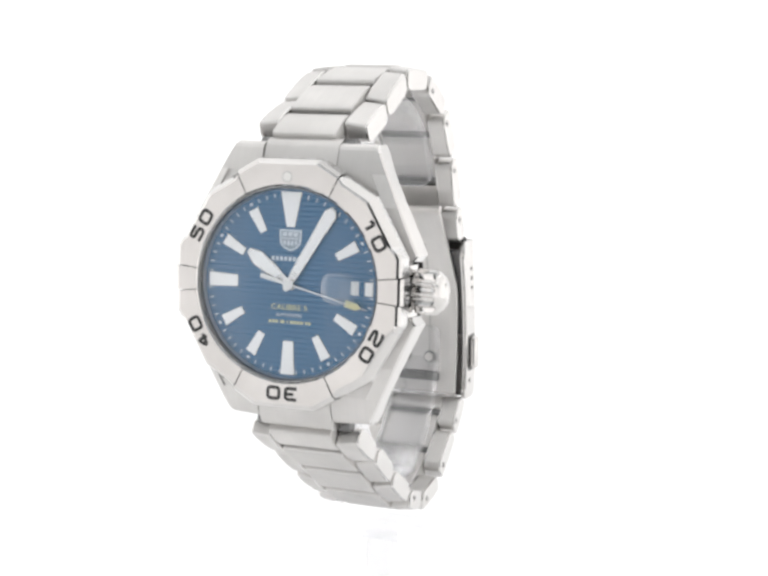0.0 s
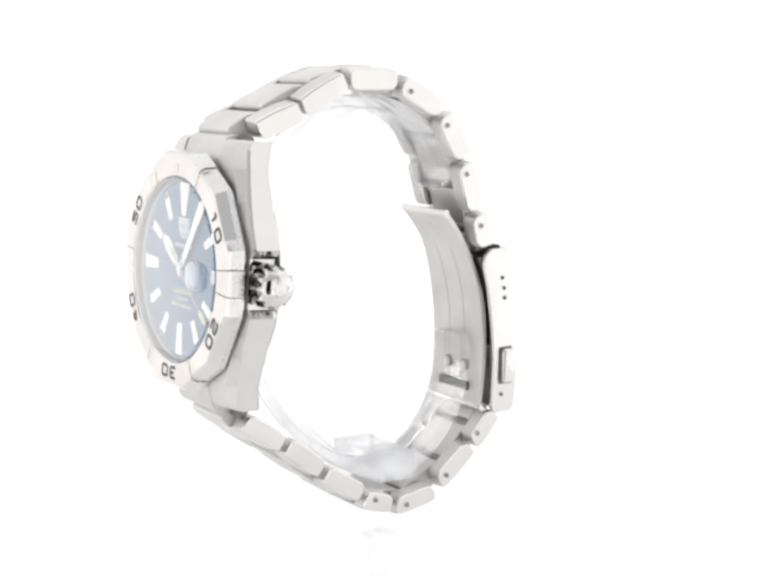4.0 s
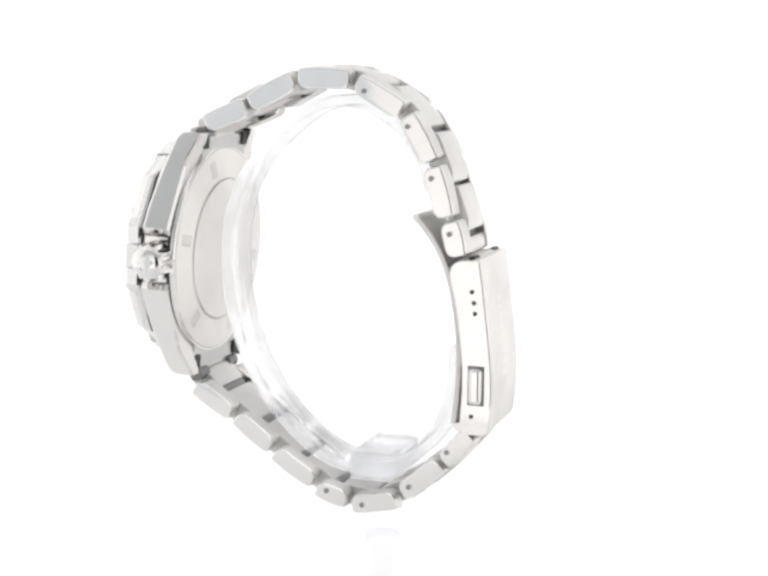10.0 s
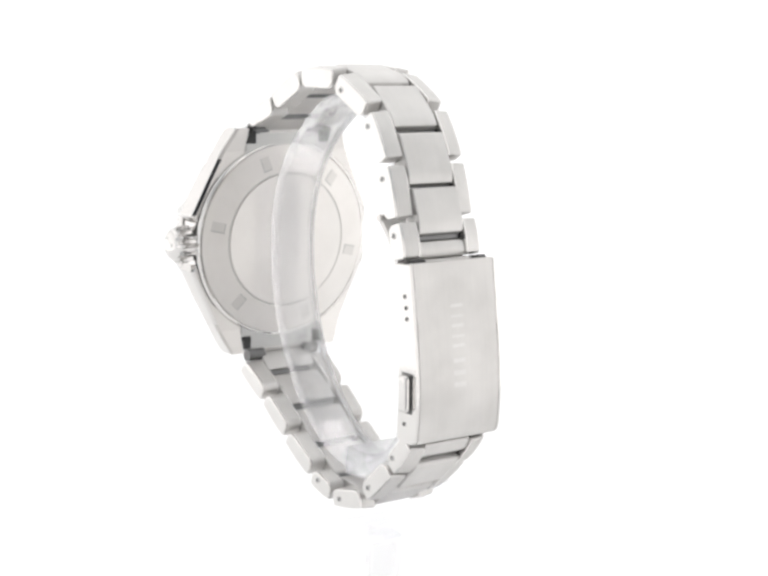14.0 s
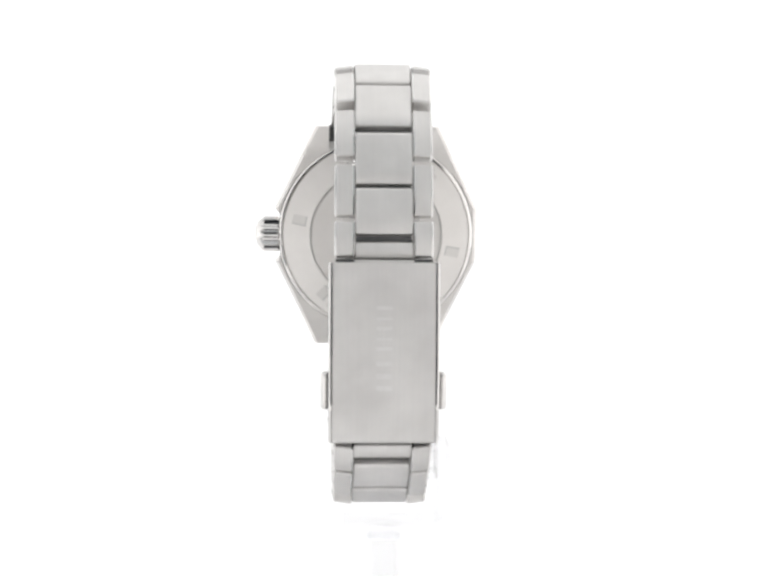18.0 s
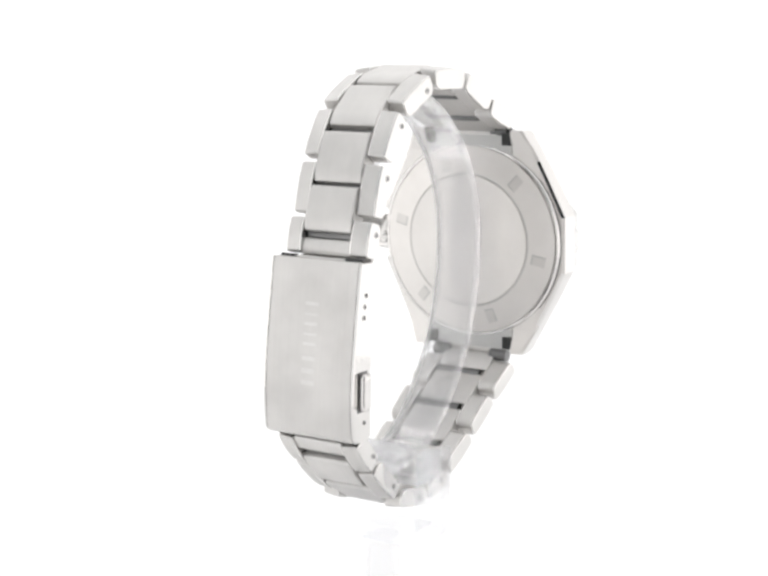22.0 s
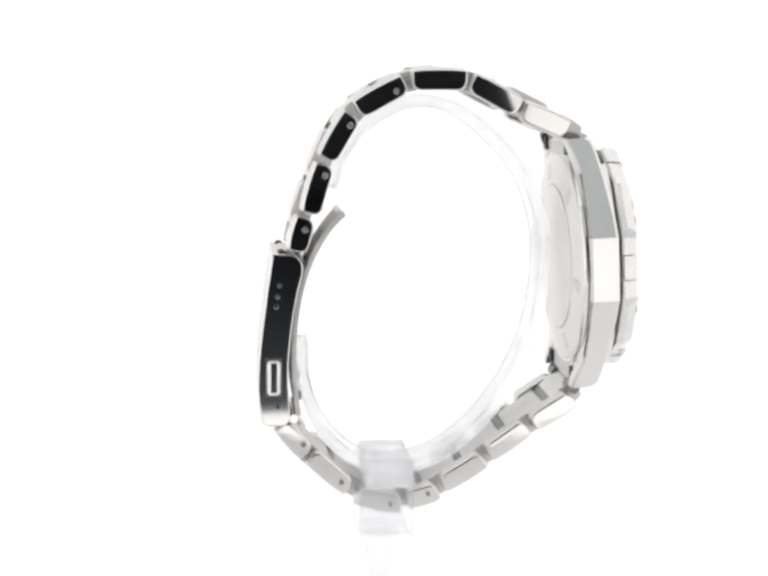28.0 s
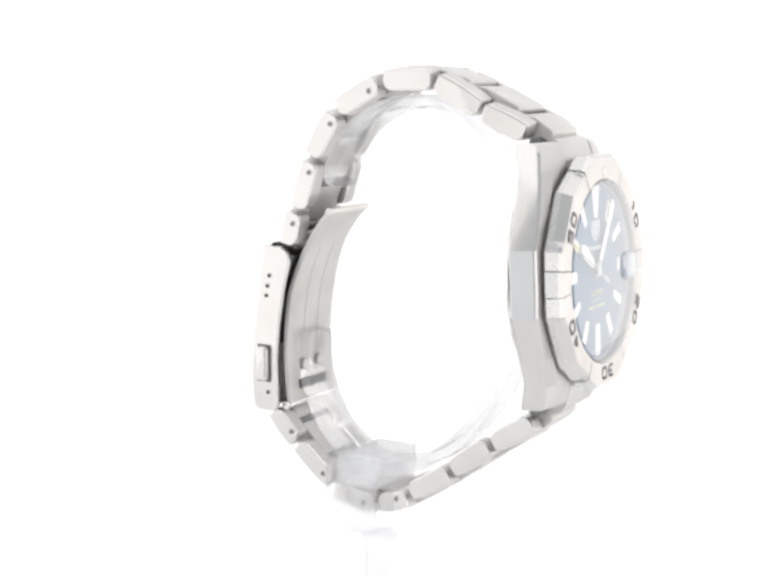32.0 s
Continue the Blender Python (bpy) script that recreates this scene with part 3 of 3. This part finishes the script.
def build_case(watch):
    case = new("case")
    case.parent = watch
    rows = [-19.6, -18, -14, -10, -6.4, -6.1, -4.7, -3, 0, 3, 4.3, 5.9, 6.1, 10, 14, 18, 19.6]
    sections = []
    for v in rows:
        w, f, b = case_width(v), interp(FRONT, v), interp(BACK, v)
        inner, e = min(16.6, w - 2.4), f - edge_drop(v)
        half = [(inner - 0.2, min(f, -1.6) - 0.2), (inner, f + 0.1), (w - 0.32, e + 0.02), (w - 0.04, e - 0.4), (w, e - 0.52), (w, b + 0.65), (w - 0.1, b + 0.5), (w - 0.75, b + 0.12), (w - 3.4, b + 0.05)]
        cut = 1.4 if -4.8 < v < 4.4 else 0.0     # the crown sits in a notch of the flank
        sections.append([(min(u, w - cut), v, n) for u, n in half] + [(-u, v, n) for u, n in half[::-1]])
    bm = loft(sections)
    for f in bm.faces:
        f.normal_update()
        if f.normal.y < -0.6:
            f.material_index = 1
        elif f.normal.y > 0.85:
            f.material_index = 2
    part("case_body", to_case(bm), [POLISHED, BRUSHED, SATIN], case, "steel case body with faceted polished flanks", 9)
    for su in (-1, 1):
        for sv in (-1, 1):
            sections = []
            for a in (19.6, 21.5, 22.6, 23.6, 24.2, 24.7):
                v, w, f, b = a * sv, case_width(a), interp(FRONT, a), interp(BACK, a)
                e = f - edge_drop(a)
                loop = [(7.3, f + 0.1), (w - 0.32, e + 0.02), (w - 0.04, e - 0.4), (w, e - 0.52), (w, b + 0.65), (w - 0.1, b + 0.5), (w - 0.75, b + 0.12), (10.7, b + 0.05), (10.7, f - 2.6), (7.3, f - 2.4)]
                sections.append([(u * su, v, n) for u, n in loop])
            bm = loft(sections)
            for f in bm.faces:
                f.normal_update()
                if f.normal.y < -0.62 or (f.normal.y < -0.2 and abs(f.normal.x) < 0.45):
                    f.material_index = 1
                elif f.normal.y > 0.85:
                    f.material_index = 2
            part("lug", to_case(bm), [POLISHED, BRUSHED, SATIN], case, "angular lug, brushed on top", 12)
            # A solid black block stands in for the shaded gap beside the lug.
            part("spring_bar_gap", to_case(rounded_block(8.3 if su > 0 else -10.75, 10.75 if su > 0 else -8.3, 5.7, 8.9, 21.3 if sv > 0 else -24.0, 24.0 if sv > 0 else -21.3, 0.1, 1)), HOLE, case)
    for sv in (-1, 1):
        stretch = 1.0 if sv > 0 else -1.035
        top = [(1.55, 16.5), (1.7, 18.0), (2.1, 20.5), (2.5, 22.0), (3.1, 23.9), (3.9, 25.0), (5.2, 25.5), (7.8, 25.5), (8.4, 23.6), (8.2, 16.5)]
        bm = prism([(y, z * stretch) for y, z in top], -7.12, 7.12, 0.12, 2)
        end = part("end_link", to_case(bm), BRUSHED, case, "brushed end piece between the lugs")
        # The body's darker grey holds the shade of the recess behind the lugs.
        body = [(6.2, 16.5), (6.4, 20.0), (7.0, 21.6), (7.7, 23.2), (8.5, 23.4), (8.2, 16.5)]
        part("end_link_body", to_case(prism([(y, z * stretch) for y, z in body], -10.5, 10.5, 0.1, 1)), GROOVE, end, "end piece body, its grey standing in for recess shade")
    # case back
    prof = [(21.0, -7.0), (21.0, -8.3), (20.9, -8.45), (15.0, -9.25), (14.85, -9.05), (14.65, -9.05), (14.5, -9.4), (0.01, -9.45)]
    back = part("case_back", to_case(lathe(prof, 96)), SATIN, watch, "round satin screw-down case back")
    part("back_rim", to_case(lathe([(22.0, -6.9), (22.0, -7.75), (21.85, -8.15), (21.55, -8.38), (21.2, -8.4), (21.05, -8.25), (21.05, -7.5)], 96)), POLISHED, back, "polished raised rim of the case back")
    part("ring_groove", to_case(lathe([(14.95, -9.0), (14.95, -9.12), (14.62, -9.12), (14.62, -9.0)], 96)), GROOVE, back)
    # This black ring stands in for the shaded groove round the case back.
    part("back_groove_shade", to_case(lathe([(22.1, -6.9), (22.1, -7.62), (21.6, -7.62), (21.6, -6.9)], 96)), HOLE, back, "thin ring coloured black for the groove shade round the back")
    for k in range(6):
        a = radians(12 + 60 * k)
        at = pose(0, 0, 0, 0, -math.degrees(a), 0) @ pose(17.7, 8.885, 0, 0, 0, -7.7)
        for name, block, material, label in (("notch_edge", (-1.75, 1.5, -0.4, 0.02, -1.3, 1.0), GROOVE, ""), ("key_notch", (-1.45, 1.5, -0.4, 0.045, -1.0, 1.0), NOTCH, "small wrench notch")):
            bm = rounded_block(*block, 0.04, 1)
            bm.transform(at)
            part(name, to_case(bm), material, back, label)
    # crown
    crown = part("crown", crown_mesh(), POLISHED, watch, "fluted screw-down crown")
    shield = [(0.0, -1.75), (1.35, -0.85), (1.5, 1.35), (-1.5, 1.35), (-1.35, -0.85)]
    for name, grow, rise, material, label in (("emblem_groove", 0.95, 0.1, GROOVE, ""), ("crown_emblem", 0.8, 0.16, POLISHED, "small raised shield")):
        bm = plate([(u * grow, v * grow) for u, v in shield], 0.0, rise, 0.03)
        bm.transform(Matrix.Translation((26.6, -39.75, 7.9)) @ pose(0, 0, 0, 0, 0, 90) @ pose(0, 0, 0, 0, 35, 0))
        part(name, shifted(bm), material, crown, label)
    part("crown_tube", shifted(rod((20.5, -39.75, 7.9), (22.9, -39.75, 7.9), 2.5, 24)), SHADED, case)


def crown_mesh():
    bm = bmesh.new()
    steps = 72
    rings = []
    for x, r, depth in ((22.5, 2.6, 0), (22.6, 3.5, 0.4), (22.9, 4.0, 0.8), (26.0, 4.0, 0.8), (26.5, 3.75, 0.6), (26.8, 3.35, 0.1), (27.3, 3.0, 0), (27.7, 2.4, 0), (27.98, 1.5, 0), (28.08, 0.7, 0), (28.1, 0.02, 0)):
        ring = []
        for k in range(steps):
            a = 2 * math.pi * k / steps
            wave = max(0.0, math.cos(a * 12)) ** 0.7
            rr = r - depth * (1 - wave)
            ring.append(bm.verts.new((x - 1.3, -39.75 + rr * math.sin(a), 7.9 + rr * math.cos(a))))
        rings.append(ring)
    for a, b in zip(rings, rings[1:]):
        for k in range(steps):
            j = (k + 1) % steps
            bm.faces.new((a[k], a[j], b[j], b[k]))
    bm.faces.new(rings[0])
    return shifted(bm)


DIGITS = {
    "0": [[(0, 0), (0, 1), (1, 1), (1, 0), (0, 0)]],
    "1": [[(0.15, 0.72), (0.58, 1), (0.58, 0)]],
    "2": [[(0, 0.74), (0, 1), (1, 1), (1, 0.56), (0, 0.34), (0, 0), (1, 0)]],
    "3": [[(0, 1), (1, 1), (1, 0), (0, 0)], [(0.28, 0.52), (0.92, 0.52)]],
    "4": [[(0.72, 0), (0.72, 1), (0, 0.34), (1.06, 0.30)]],
    "5": [[(1, 1), (0.04, 1), (0, 0.56), (1, 0.56), (1, 0), (0, 0)]],
}


def rounded(path, r):
    """The path with its inner corners cut round."""
    out = [path[0]]
    for a, b, c in zip(path, path[1:], path[2:]):
        a, b, c = Vector(a), Vector(b), Vector(c)
        p, q = b + (a - b).normalized() * min(r, (a - b).length / 2), b + (c - b).normalized() * min(r, (c - b).length / 2)
        out += [tuple(p * (1 - t) ** 2 + b * (2 * t * (1 - t)) + q * t * t) for t in (0, 0.25, 0.5, 0.75, 1)]
    return out + [path[-1]]


def numeral(text, wide=2.15, tall=1.95, gap=1.25, stroke=0.6):
    """Broad square digits as thin raised strokes, in (u, -n, v), centred on the origin."""
    bm = bmesh.new()
    step = wide + gap
    for k, ch in enumerate(text):
        for layer, path in enumerate(DIGITS[ch]):
            shift = (k - (len(text) - 1) / 2) * step - wide / 2
            pts = [(u * wide + shift, v * tall - tall / 2) for u, v in path]
            closed = pts[0] == pts[-1]
            if closed:
                mid = ((pts[0][0] + pts[1][0]) / 2, (pts[0][1] + pts[1][1]) / 2)
                pts = [mid] + pts[1:-1] + [pts[0], mid]
            pts = rounded(pts, 0.62)
            rails = []
            for i, p in enumerate(pts):
                a, b = pts[max(i - 1, 0)], pts[min(i + 1, len(pts) - 1)]
                d = Vector((b[0] - a[0], b[1] - a[1])).normalized() * stroke / 2
                rails.append([bm.verts.new((p[0] - d.y * s, -n, p[1] + d.x * s)) for s, n in ((-1, -0.05), (-1, 0.012 + 0.004 * layer), (1, 0.012 + 0.004 * layer), (1, -0.05))])
            for a, b in zip(rails, rails[1:]):
                for i in range(3):
                    bm.faces.new((a[i], a[i + 1], b[i + 1], b[i]))
    return bm


def bezel_profile(deg):
    """Section of the bezel at a clock angle, (radius, n, follows the twelve sides): blunt grips at three and nine,
    long bevels with rounded ends between, proud blocks at twelve and six."""
    side = abs((deg + 90) % 180 - 90)
    side = 90 - side                      # angle from three or nine o'clock
    if side < 6.3:
        edge = [(21.0, 2.66, True), (21.4, 2.45, True), (21.9, 1.9, True), (22.0, -0.55, True)]
    elif side > 63:
        edge = [(20.9, 2.64, True), (21.3, 2.42, True), (21.8, 1.8, True), (21.95, -0.55, True)]
    else:
        b = smooth_step(17.8, 20.8, side) * (1 - smooth_step(60.0, 62.6, side))
        edge = [(20.7 - 0.4 * b, 2.62, True), (21.1 - 0.4 * b, 2.45 - 0.05 * b, True), (21.5 + 0.15 * b, 1.9 - 1.4 * b, True), (21.8, -0.5, True)]
    return [(17.15, 2.35, False), (17.45, 2.66, False)] + edge + [(21.5, -0.95, True), (17.6, -0.95, False)]


def arc_section(a0, a1, sides=12, step=1.0):
    """A piece of the twelve-sided bezel between two clock angles, in (u, -n, v)."""
    count = max(2, round((a1 - a0) / step))
    angles = [a0 + (a1 - a0) * k / count for k in range(count + 1)]
    for k in range(-1, 14):
        corner = 15 + 30 * k
        if a0 + 0.2 < corner < a1 - 0.2:
            angles.append(corner)
    sections = []
    for deg in sorted(set(angles)):
        a, w = radians(deg), 2 * math.pi / sides
        loop = []
        for r, n, flat in bezel_profile(min(max(deg, a0 + 0.3), a1 - 0.3)):
            rr = r / math.cos((a + w / 2) % w - w / 2) if flat else r
            loop.append((rr * math.sin(a), rr * math.cos(a), n))
        sections.append(loop)
    return loft(sections)


def build_bezel(watch):
    bezel = new("bezel")
    bezel.parent = watch
    # The ring's dark colour stands in for shade in the bezel gap.
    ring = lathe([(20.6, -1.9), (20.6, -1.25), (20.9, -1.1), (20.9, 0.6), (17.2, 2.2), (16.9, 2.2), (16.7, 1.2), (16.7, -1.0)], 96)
    part("bezel_ring", to_case(ring), SHADED, bezel, "ring under the bezel coloured dark for the gap shade")
    g = 0.3
    for a0, a1 in ((-27, 27), (27, 83.7), (83.7, 96.3), (96.3, 153), (153, 207), (207, 263.7), (263.7, 276.3), (276.3, 333)):
        bm = arc_section(a0 + g, a1 - g)
        bmesh.ops.recalc_face_normals(bm, faces=bm.faces[:])
        for f in bm.faces:
            if f.normal.y < -0.97:
                f.material_index = 1
            elif abs(f.normal.y) < 0.4:
                f.material_index = 2
        part("bezel_segment", to_case(bm), [POLISHED, BEZEL_TOP, BEZEL_SIDE], bezel, "brushed bezel segment with polished outer edge", 15)
    for text, deg in (("10", 60), ("20", 120), ("30", 180), ("40", 240), ("50", 300)):
        bm = numeral(text)
        bm.transform(pose(0, 0, 0, 0, deg, 0) @ pose(0, -2.66, 19.1, 0, 0, 0))
        part("numeral", to_case(bm), INK, bezel, "black engraved minute number")
    part("marker_ring", to_case(lathe_at(0, 18.75, 0.95, 2.50, 2.68)), GROOVE, bezel)
    part("marker_dot", to_case(lathe_at(0, 18.75, 0.78, 2.50, 2.70)), PEARL, bezel, "pale round marker at twelve")


def lathe_at(u, v, r, n0, n1):
    return rod((u, -n0, v), (u, -n1, v), r, 24)


def build_dial(watch):
    dial = part("dial", to_dial(lathe([(16.75, -0.4), (16.75, 0.0), (0.01, 0.0)], 96)), BLUE, watch, "deep blue dial with fine horizontal waves")
    part("rehaut", to_case(lathe([(16.35, 0.4), (16.5, 0.62), (16.95, 2.0), (17.2, 2.0), (17.2, 0.3)], 96)), FLANGE, watch, "thin blue-grey steel flange ring")
    bm = bmesh.new()
    for k in range(60):
        if k % 5 == 0:
            tick = rod((0, 0.0, 15.6), (0, -0.1, 15.6), 0.3, 10)
        else:
            tick = rounded_block(-0.1, 0.1, -0.07, 0.0, 15.2, 15.95, 0.02, 1)
        tick.transform(pose(0, 0, 0, 0, 6 * k, 0))
        merge(bm, tick)
    part("minute_track", to_dial(bm), PRINT, dial, "pale printed minute track")

    def baton(deg, r0, r1, w0, w1):
        outline = [(-w0 / 2, r0), (w0 / 2, r0), (w1 / 2, r1), (-w1 / 2, r1)]
        bm = plate([(u * 1.08, v + (0.08 if v == r1 else -0.08)) for u, v in outline], 0.0, 0.2, 0.06)
        bm.transform(pose(0, 0, 0, 0, deg, 0))
        frame_ob = part("hour_marker", to_dial(bm), POLISHED, watch, "applied hour marker with white lume")
        bm = plate(outline, 0.15, 0.28, 0.03)
        bm.transform(pose(0, 0, 0, 0, deg, 0))
        part("lume_fill", to_dial(bm), LUME, frame_ob)

    baton(0, 10.0, 16.1, 1.5, 3.9)
    baton(180, 10.1, 16.0, 1.9, 2.6)
    baton(270, 10.1, 15.7, 2.0, 2.5)
    baton(90, 14.35, 15.8, 2.3, 2.45)
    for deg in (30, 60, 120, 150, 210, 240, 300, 330):
        baton(deg, 10.3, 14.6, 1.35, 2.0)
    rim = [(-2.15, 9.5), (2.15, 9.5), (2.0, 7.1), (1.2, 6.2), (0, 5.7), (-1.2, 6.2), (-2.0, 7.1)]
    part("shield_emblem", to_dial(plate(rim, 0.0, 0.2, 0.06)), PRINT, dial, "small pale shield-shaped emblem")
    part("shield_field", to_dial(plate([(u * 0.84, 7.65 + (v - 7.65) * 0.84) for u, v in rim], 0.15, 0.215, 0.01)), SHIELD, dial)
    bm = bmesh.new()
    for u0, u1, v0, v1 in ((-1.5, -0.6, 8.35, 9.05), (-0.4, 0.4, 8.35, 9.05), (0.6, 1.5, 8.35, 9.05), (-1.55, 1.55, 7.85, 8.1), (-1.3, -0.8, 6.95, 7.6), (-0.55, -0.1, 6.7, 7.6), (0.15, 0.6, 6.7, 7.6), (0.85, 1.3, 6.95, 7.6)):
        merge(bm, rounded_block(u0, u1, -0.25, -0.2, v0, v1, 0.02, 1))
    part("shield_bars", to_dial(bm), PRINT, dial)
    bm = bmesh.new()
    for k in range(9):
        merge(bm, rounded_block(-3.6 + k * 0.82, -3.6 + k * 0.82 + 0.55, -0.06, 0.0, 4.0, 4.75, 0.02, 1))
    part("name_print", to_dial(bm), PRINT, dial, "row of pale printed marks")
    bm = lettering("CALIBRE 5", 1.35, 1.15, 0.0, 0.04)
    bm.transform(pose(0, -0.05, -4.2, 0, 0, 0))
    part("calibre_print", to_dial(bm), GOLD_PRINT, dial, "small yellow printed words")
    bm = lettering("AUTOMATIC", 0.8, 1.1, 0.0, 0.04)
    bm.transform(pose(0, -0.05, -5.55, 0, 0, 0))
    part("type_print", to_dial(bm), PRINT, dial, "tiny pale printed word")
    bm = bmesh.new()
    u = -3.9
    for count, wide in ((3, 0.5), (1, 0.75), (1, 0.2), (4, 0.5), (2, 0.4)):
        for k in range(count):
            merge(bm, rounded_block(u, u + wide, -0.06, 0.0, -7.0, -6.5, 0.02, 1))
            u += wide + 0.16
        u += 0.3
    part("depth_print", to_dial(bm), GOLD_PRINT, dial, "row of small yellow printed marks")
    # date
    part("date_window", to_dial(rounded_block(11.6, 13.1, -0.08, 0.02, -1.2, 1.2, 0.03, 1)), DATE, dial, "white date window")
    # glass
    dome = lathe([(17.1, 1.8), (17.1, 2.5), (16.8, 2.75), (14, 3.0), (10, 3.25), (6, 3.42), (3, 3.5), (0.01, 3.52)], 96)
    glass = part("crystal", to_case(dome), CRYSTAL, watch, "slightly domed clear crystal")
    glass.visible_shadow = False
    rings, steps, bm = [], 48, bmesh.new()
    for f, n in ((1.0, 3.2), (1.0, 3.55), (0.95, 3.85), (0.86, 4.05), (0.7, 4.22), (0.45, 4.34), (0.15, 4.4)):
        ring = []
        for k in range(steps):
            c, d = math.cos(2 * math.pi * k / steps), math.sin(2 * math.pi * k / steps)
            ring.append(bm.verts.new((10.5 + 3.3 * f * math.copysign(abs(c) ** 0.7, c), -n, 2.75 * f * math.copysign(abs(d) ** 0.7, d))))
        rings.append(ring)
    for a, b in zip(rings, rings[1:]):
        for k in range(steps):
            bm.faces.new((a[k], a[(k + 1) % steps], b[(k + 1) % steps], b[k]))
    bm.faces.new(rings[-1])
    lens = part("date_lens", to_case(bm), LENS, glass, "small magnifier over the date")
    lens.visible_shadow = False
    # hands, each in its own frame with the dial's centre as origin
    def hand(name, outline, n0, n1, material, label, fill=None):
        bm = plate(outline, n0, n1, 0.06)
        ob = part(name, bm, material, watch, label)
        if fill:
            part("lume_fill", plate(fill, n1 - 0.02, n1 + 0.04, 0.03), LUME, ob)
        return ob

    hour = hand("hour_hand", [(-0.55, -1.2), (0.55, -1.2), (0.8, 2.0), (1.2, 3.6), (1.45, 7.6), (0.5, 9.8), (-0.5, 9.8), (-1.45, 7.6), (-1.2, 3.6), (-0.8, 2.0)], 0.24, 0.36, POLISHED,
                "broad steel hour hand filled with lume", [(0.75, 2.4), (1.25, 7.5), (0.45, 9.4), (-0.45, 9.4), (-1.25, 7.5), (-0.75, 2.4)])
    minute = hand("minute_hand", [(-0.55, -1.5), (0.55, -1.5), (0.85, 2.5), (1.0, 11.3), (1.2, 11.5), (1.25, 14.8), (0.5, 15.8), (-0.5, 15.8), (-1.25, 14.8), (-1.2, 11.5), (-1.0, 11.3), (-0.85, 2.5)], 0.46, 0.58, POLISHED,
                  "long steel minute hand filled with lume", [(0.7, 2.4), (0.85, 11.3), (1.07, 14.6), (0.4, 15.5), (-0.4, 15.5), (-1.07, 14.6), (-0.85, 11.3), (-0.7, 2.4)])
    second = hand("second_hand", [(-0.5, -5.6), (0.5, -5.6), (0.32, -1.2), (0.16, 0.0), (0.12, 9.0), (0.12, 15.4), (-0.12, 15.4), (-0.12, 9.0), (-0.16, 0.0), (-0.32, -1.2)], 0.68, 0.77, POLISHED, "thin sweeping steel second hand")
    part("second_hand_tip", plate([(-0.6, 11.2), (0.6, 11.2), (0.6, 13.4), (0, 14.3), (-0.6, 13.4)], 0.65, 0.8, 0.05), GOLD_PRINT, second, "pale yellow lozenge")
    part("hub", rod((0, -0.6, 0), (0, -0.88, 0), 1.05, 24), POLISHED, second)
    part("hub_base", to_dial(rod((0, 0, 0), (0, -0.65, 0), 0.9, 24)), POLISHED, dial)
    return hour, minute, second


build_tent()
turntable = build_turntable()
stand = build_stand()
watch = new("wrist_watch")
tagged(watch, "stainless steel diver's wrist watch with blue dial on an acrylic stand", "watch")
build_case(watch)
build_bezel(watch)
hour_hand, minute_hand, second_hand = build_dial(watch)
build_bracelet(watch)
build_clasp(watch)


def motions():
    times = [k * 0.5 for k in range(65)]
    walk(watch, [(t, pose(0, 0, RISE, 0, 0, turn(t))) for t in times])
    walk(stand, [(t, pose(0, 0, RISE, 0, 0, turn(t))) for t in times])
    walk(turntable, [(t, pose(0, 0, 0, 0, 0, turn(t))) for t in times])
    centre = pose((OFF - 0.55) * MM, -44.6 * MM, 8.45 * MM, -LEAN, 0, 0) @ pose(0, DEEP * MM, 0)
    for hand, start, rate in ((second_hand, 103.6, 6.0), (minute_hand, 31.4, 0.1), (hour_hand, 304.4, 0.1 / 12)):
        walk(hand, [(t, centre @ pose(0, 0, 0, 0, start + rate * t, 0)) for t in times[::2]])


motions()
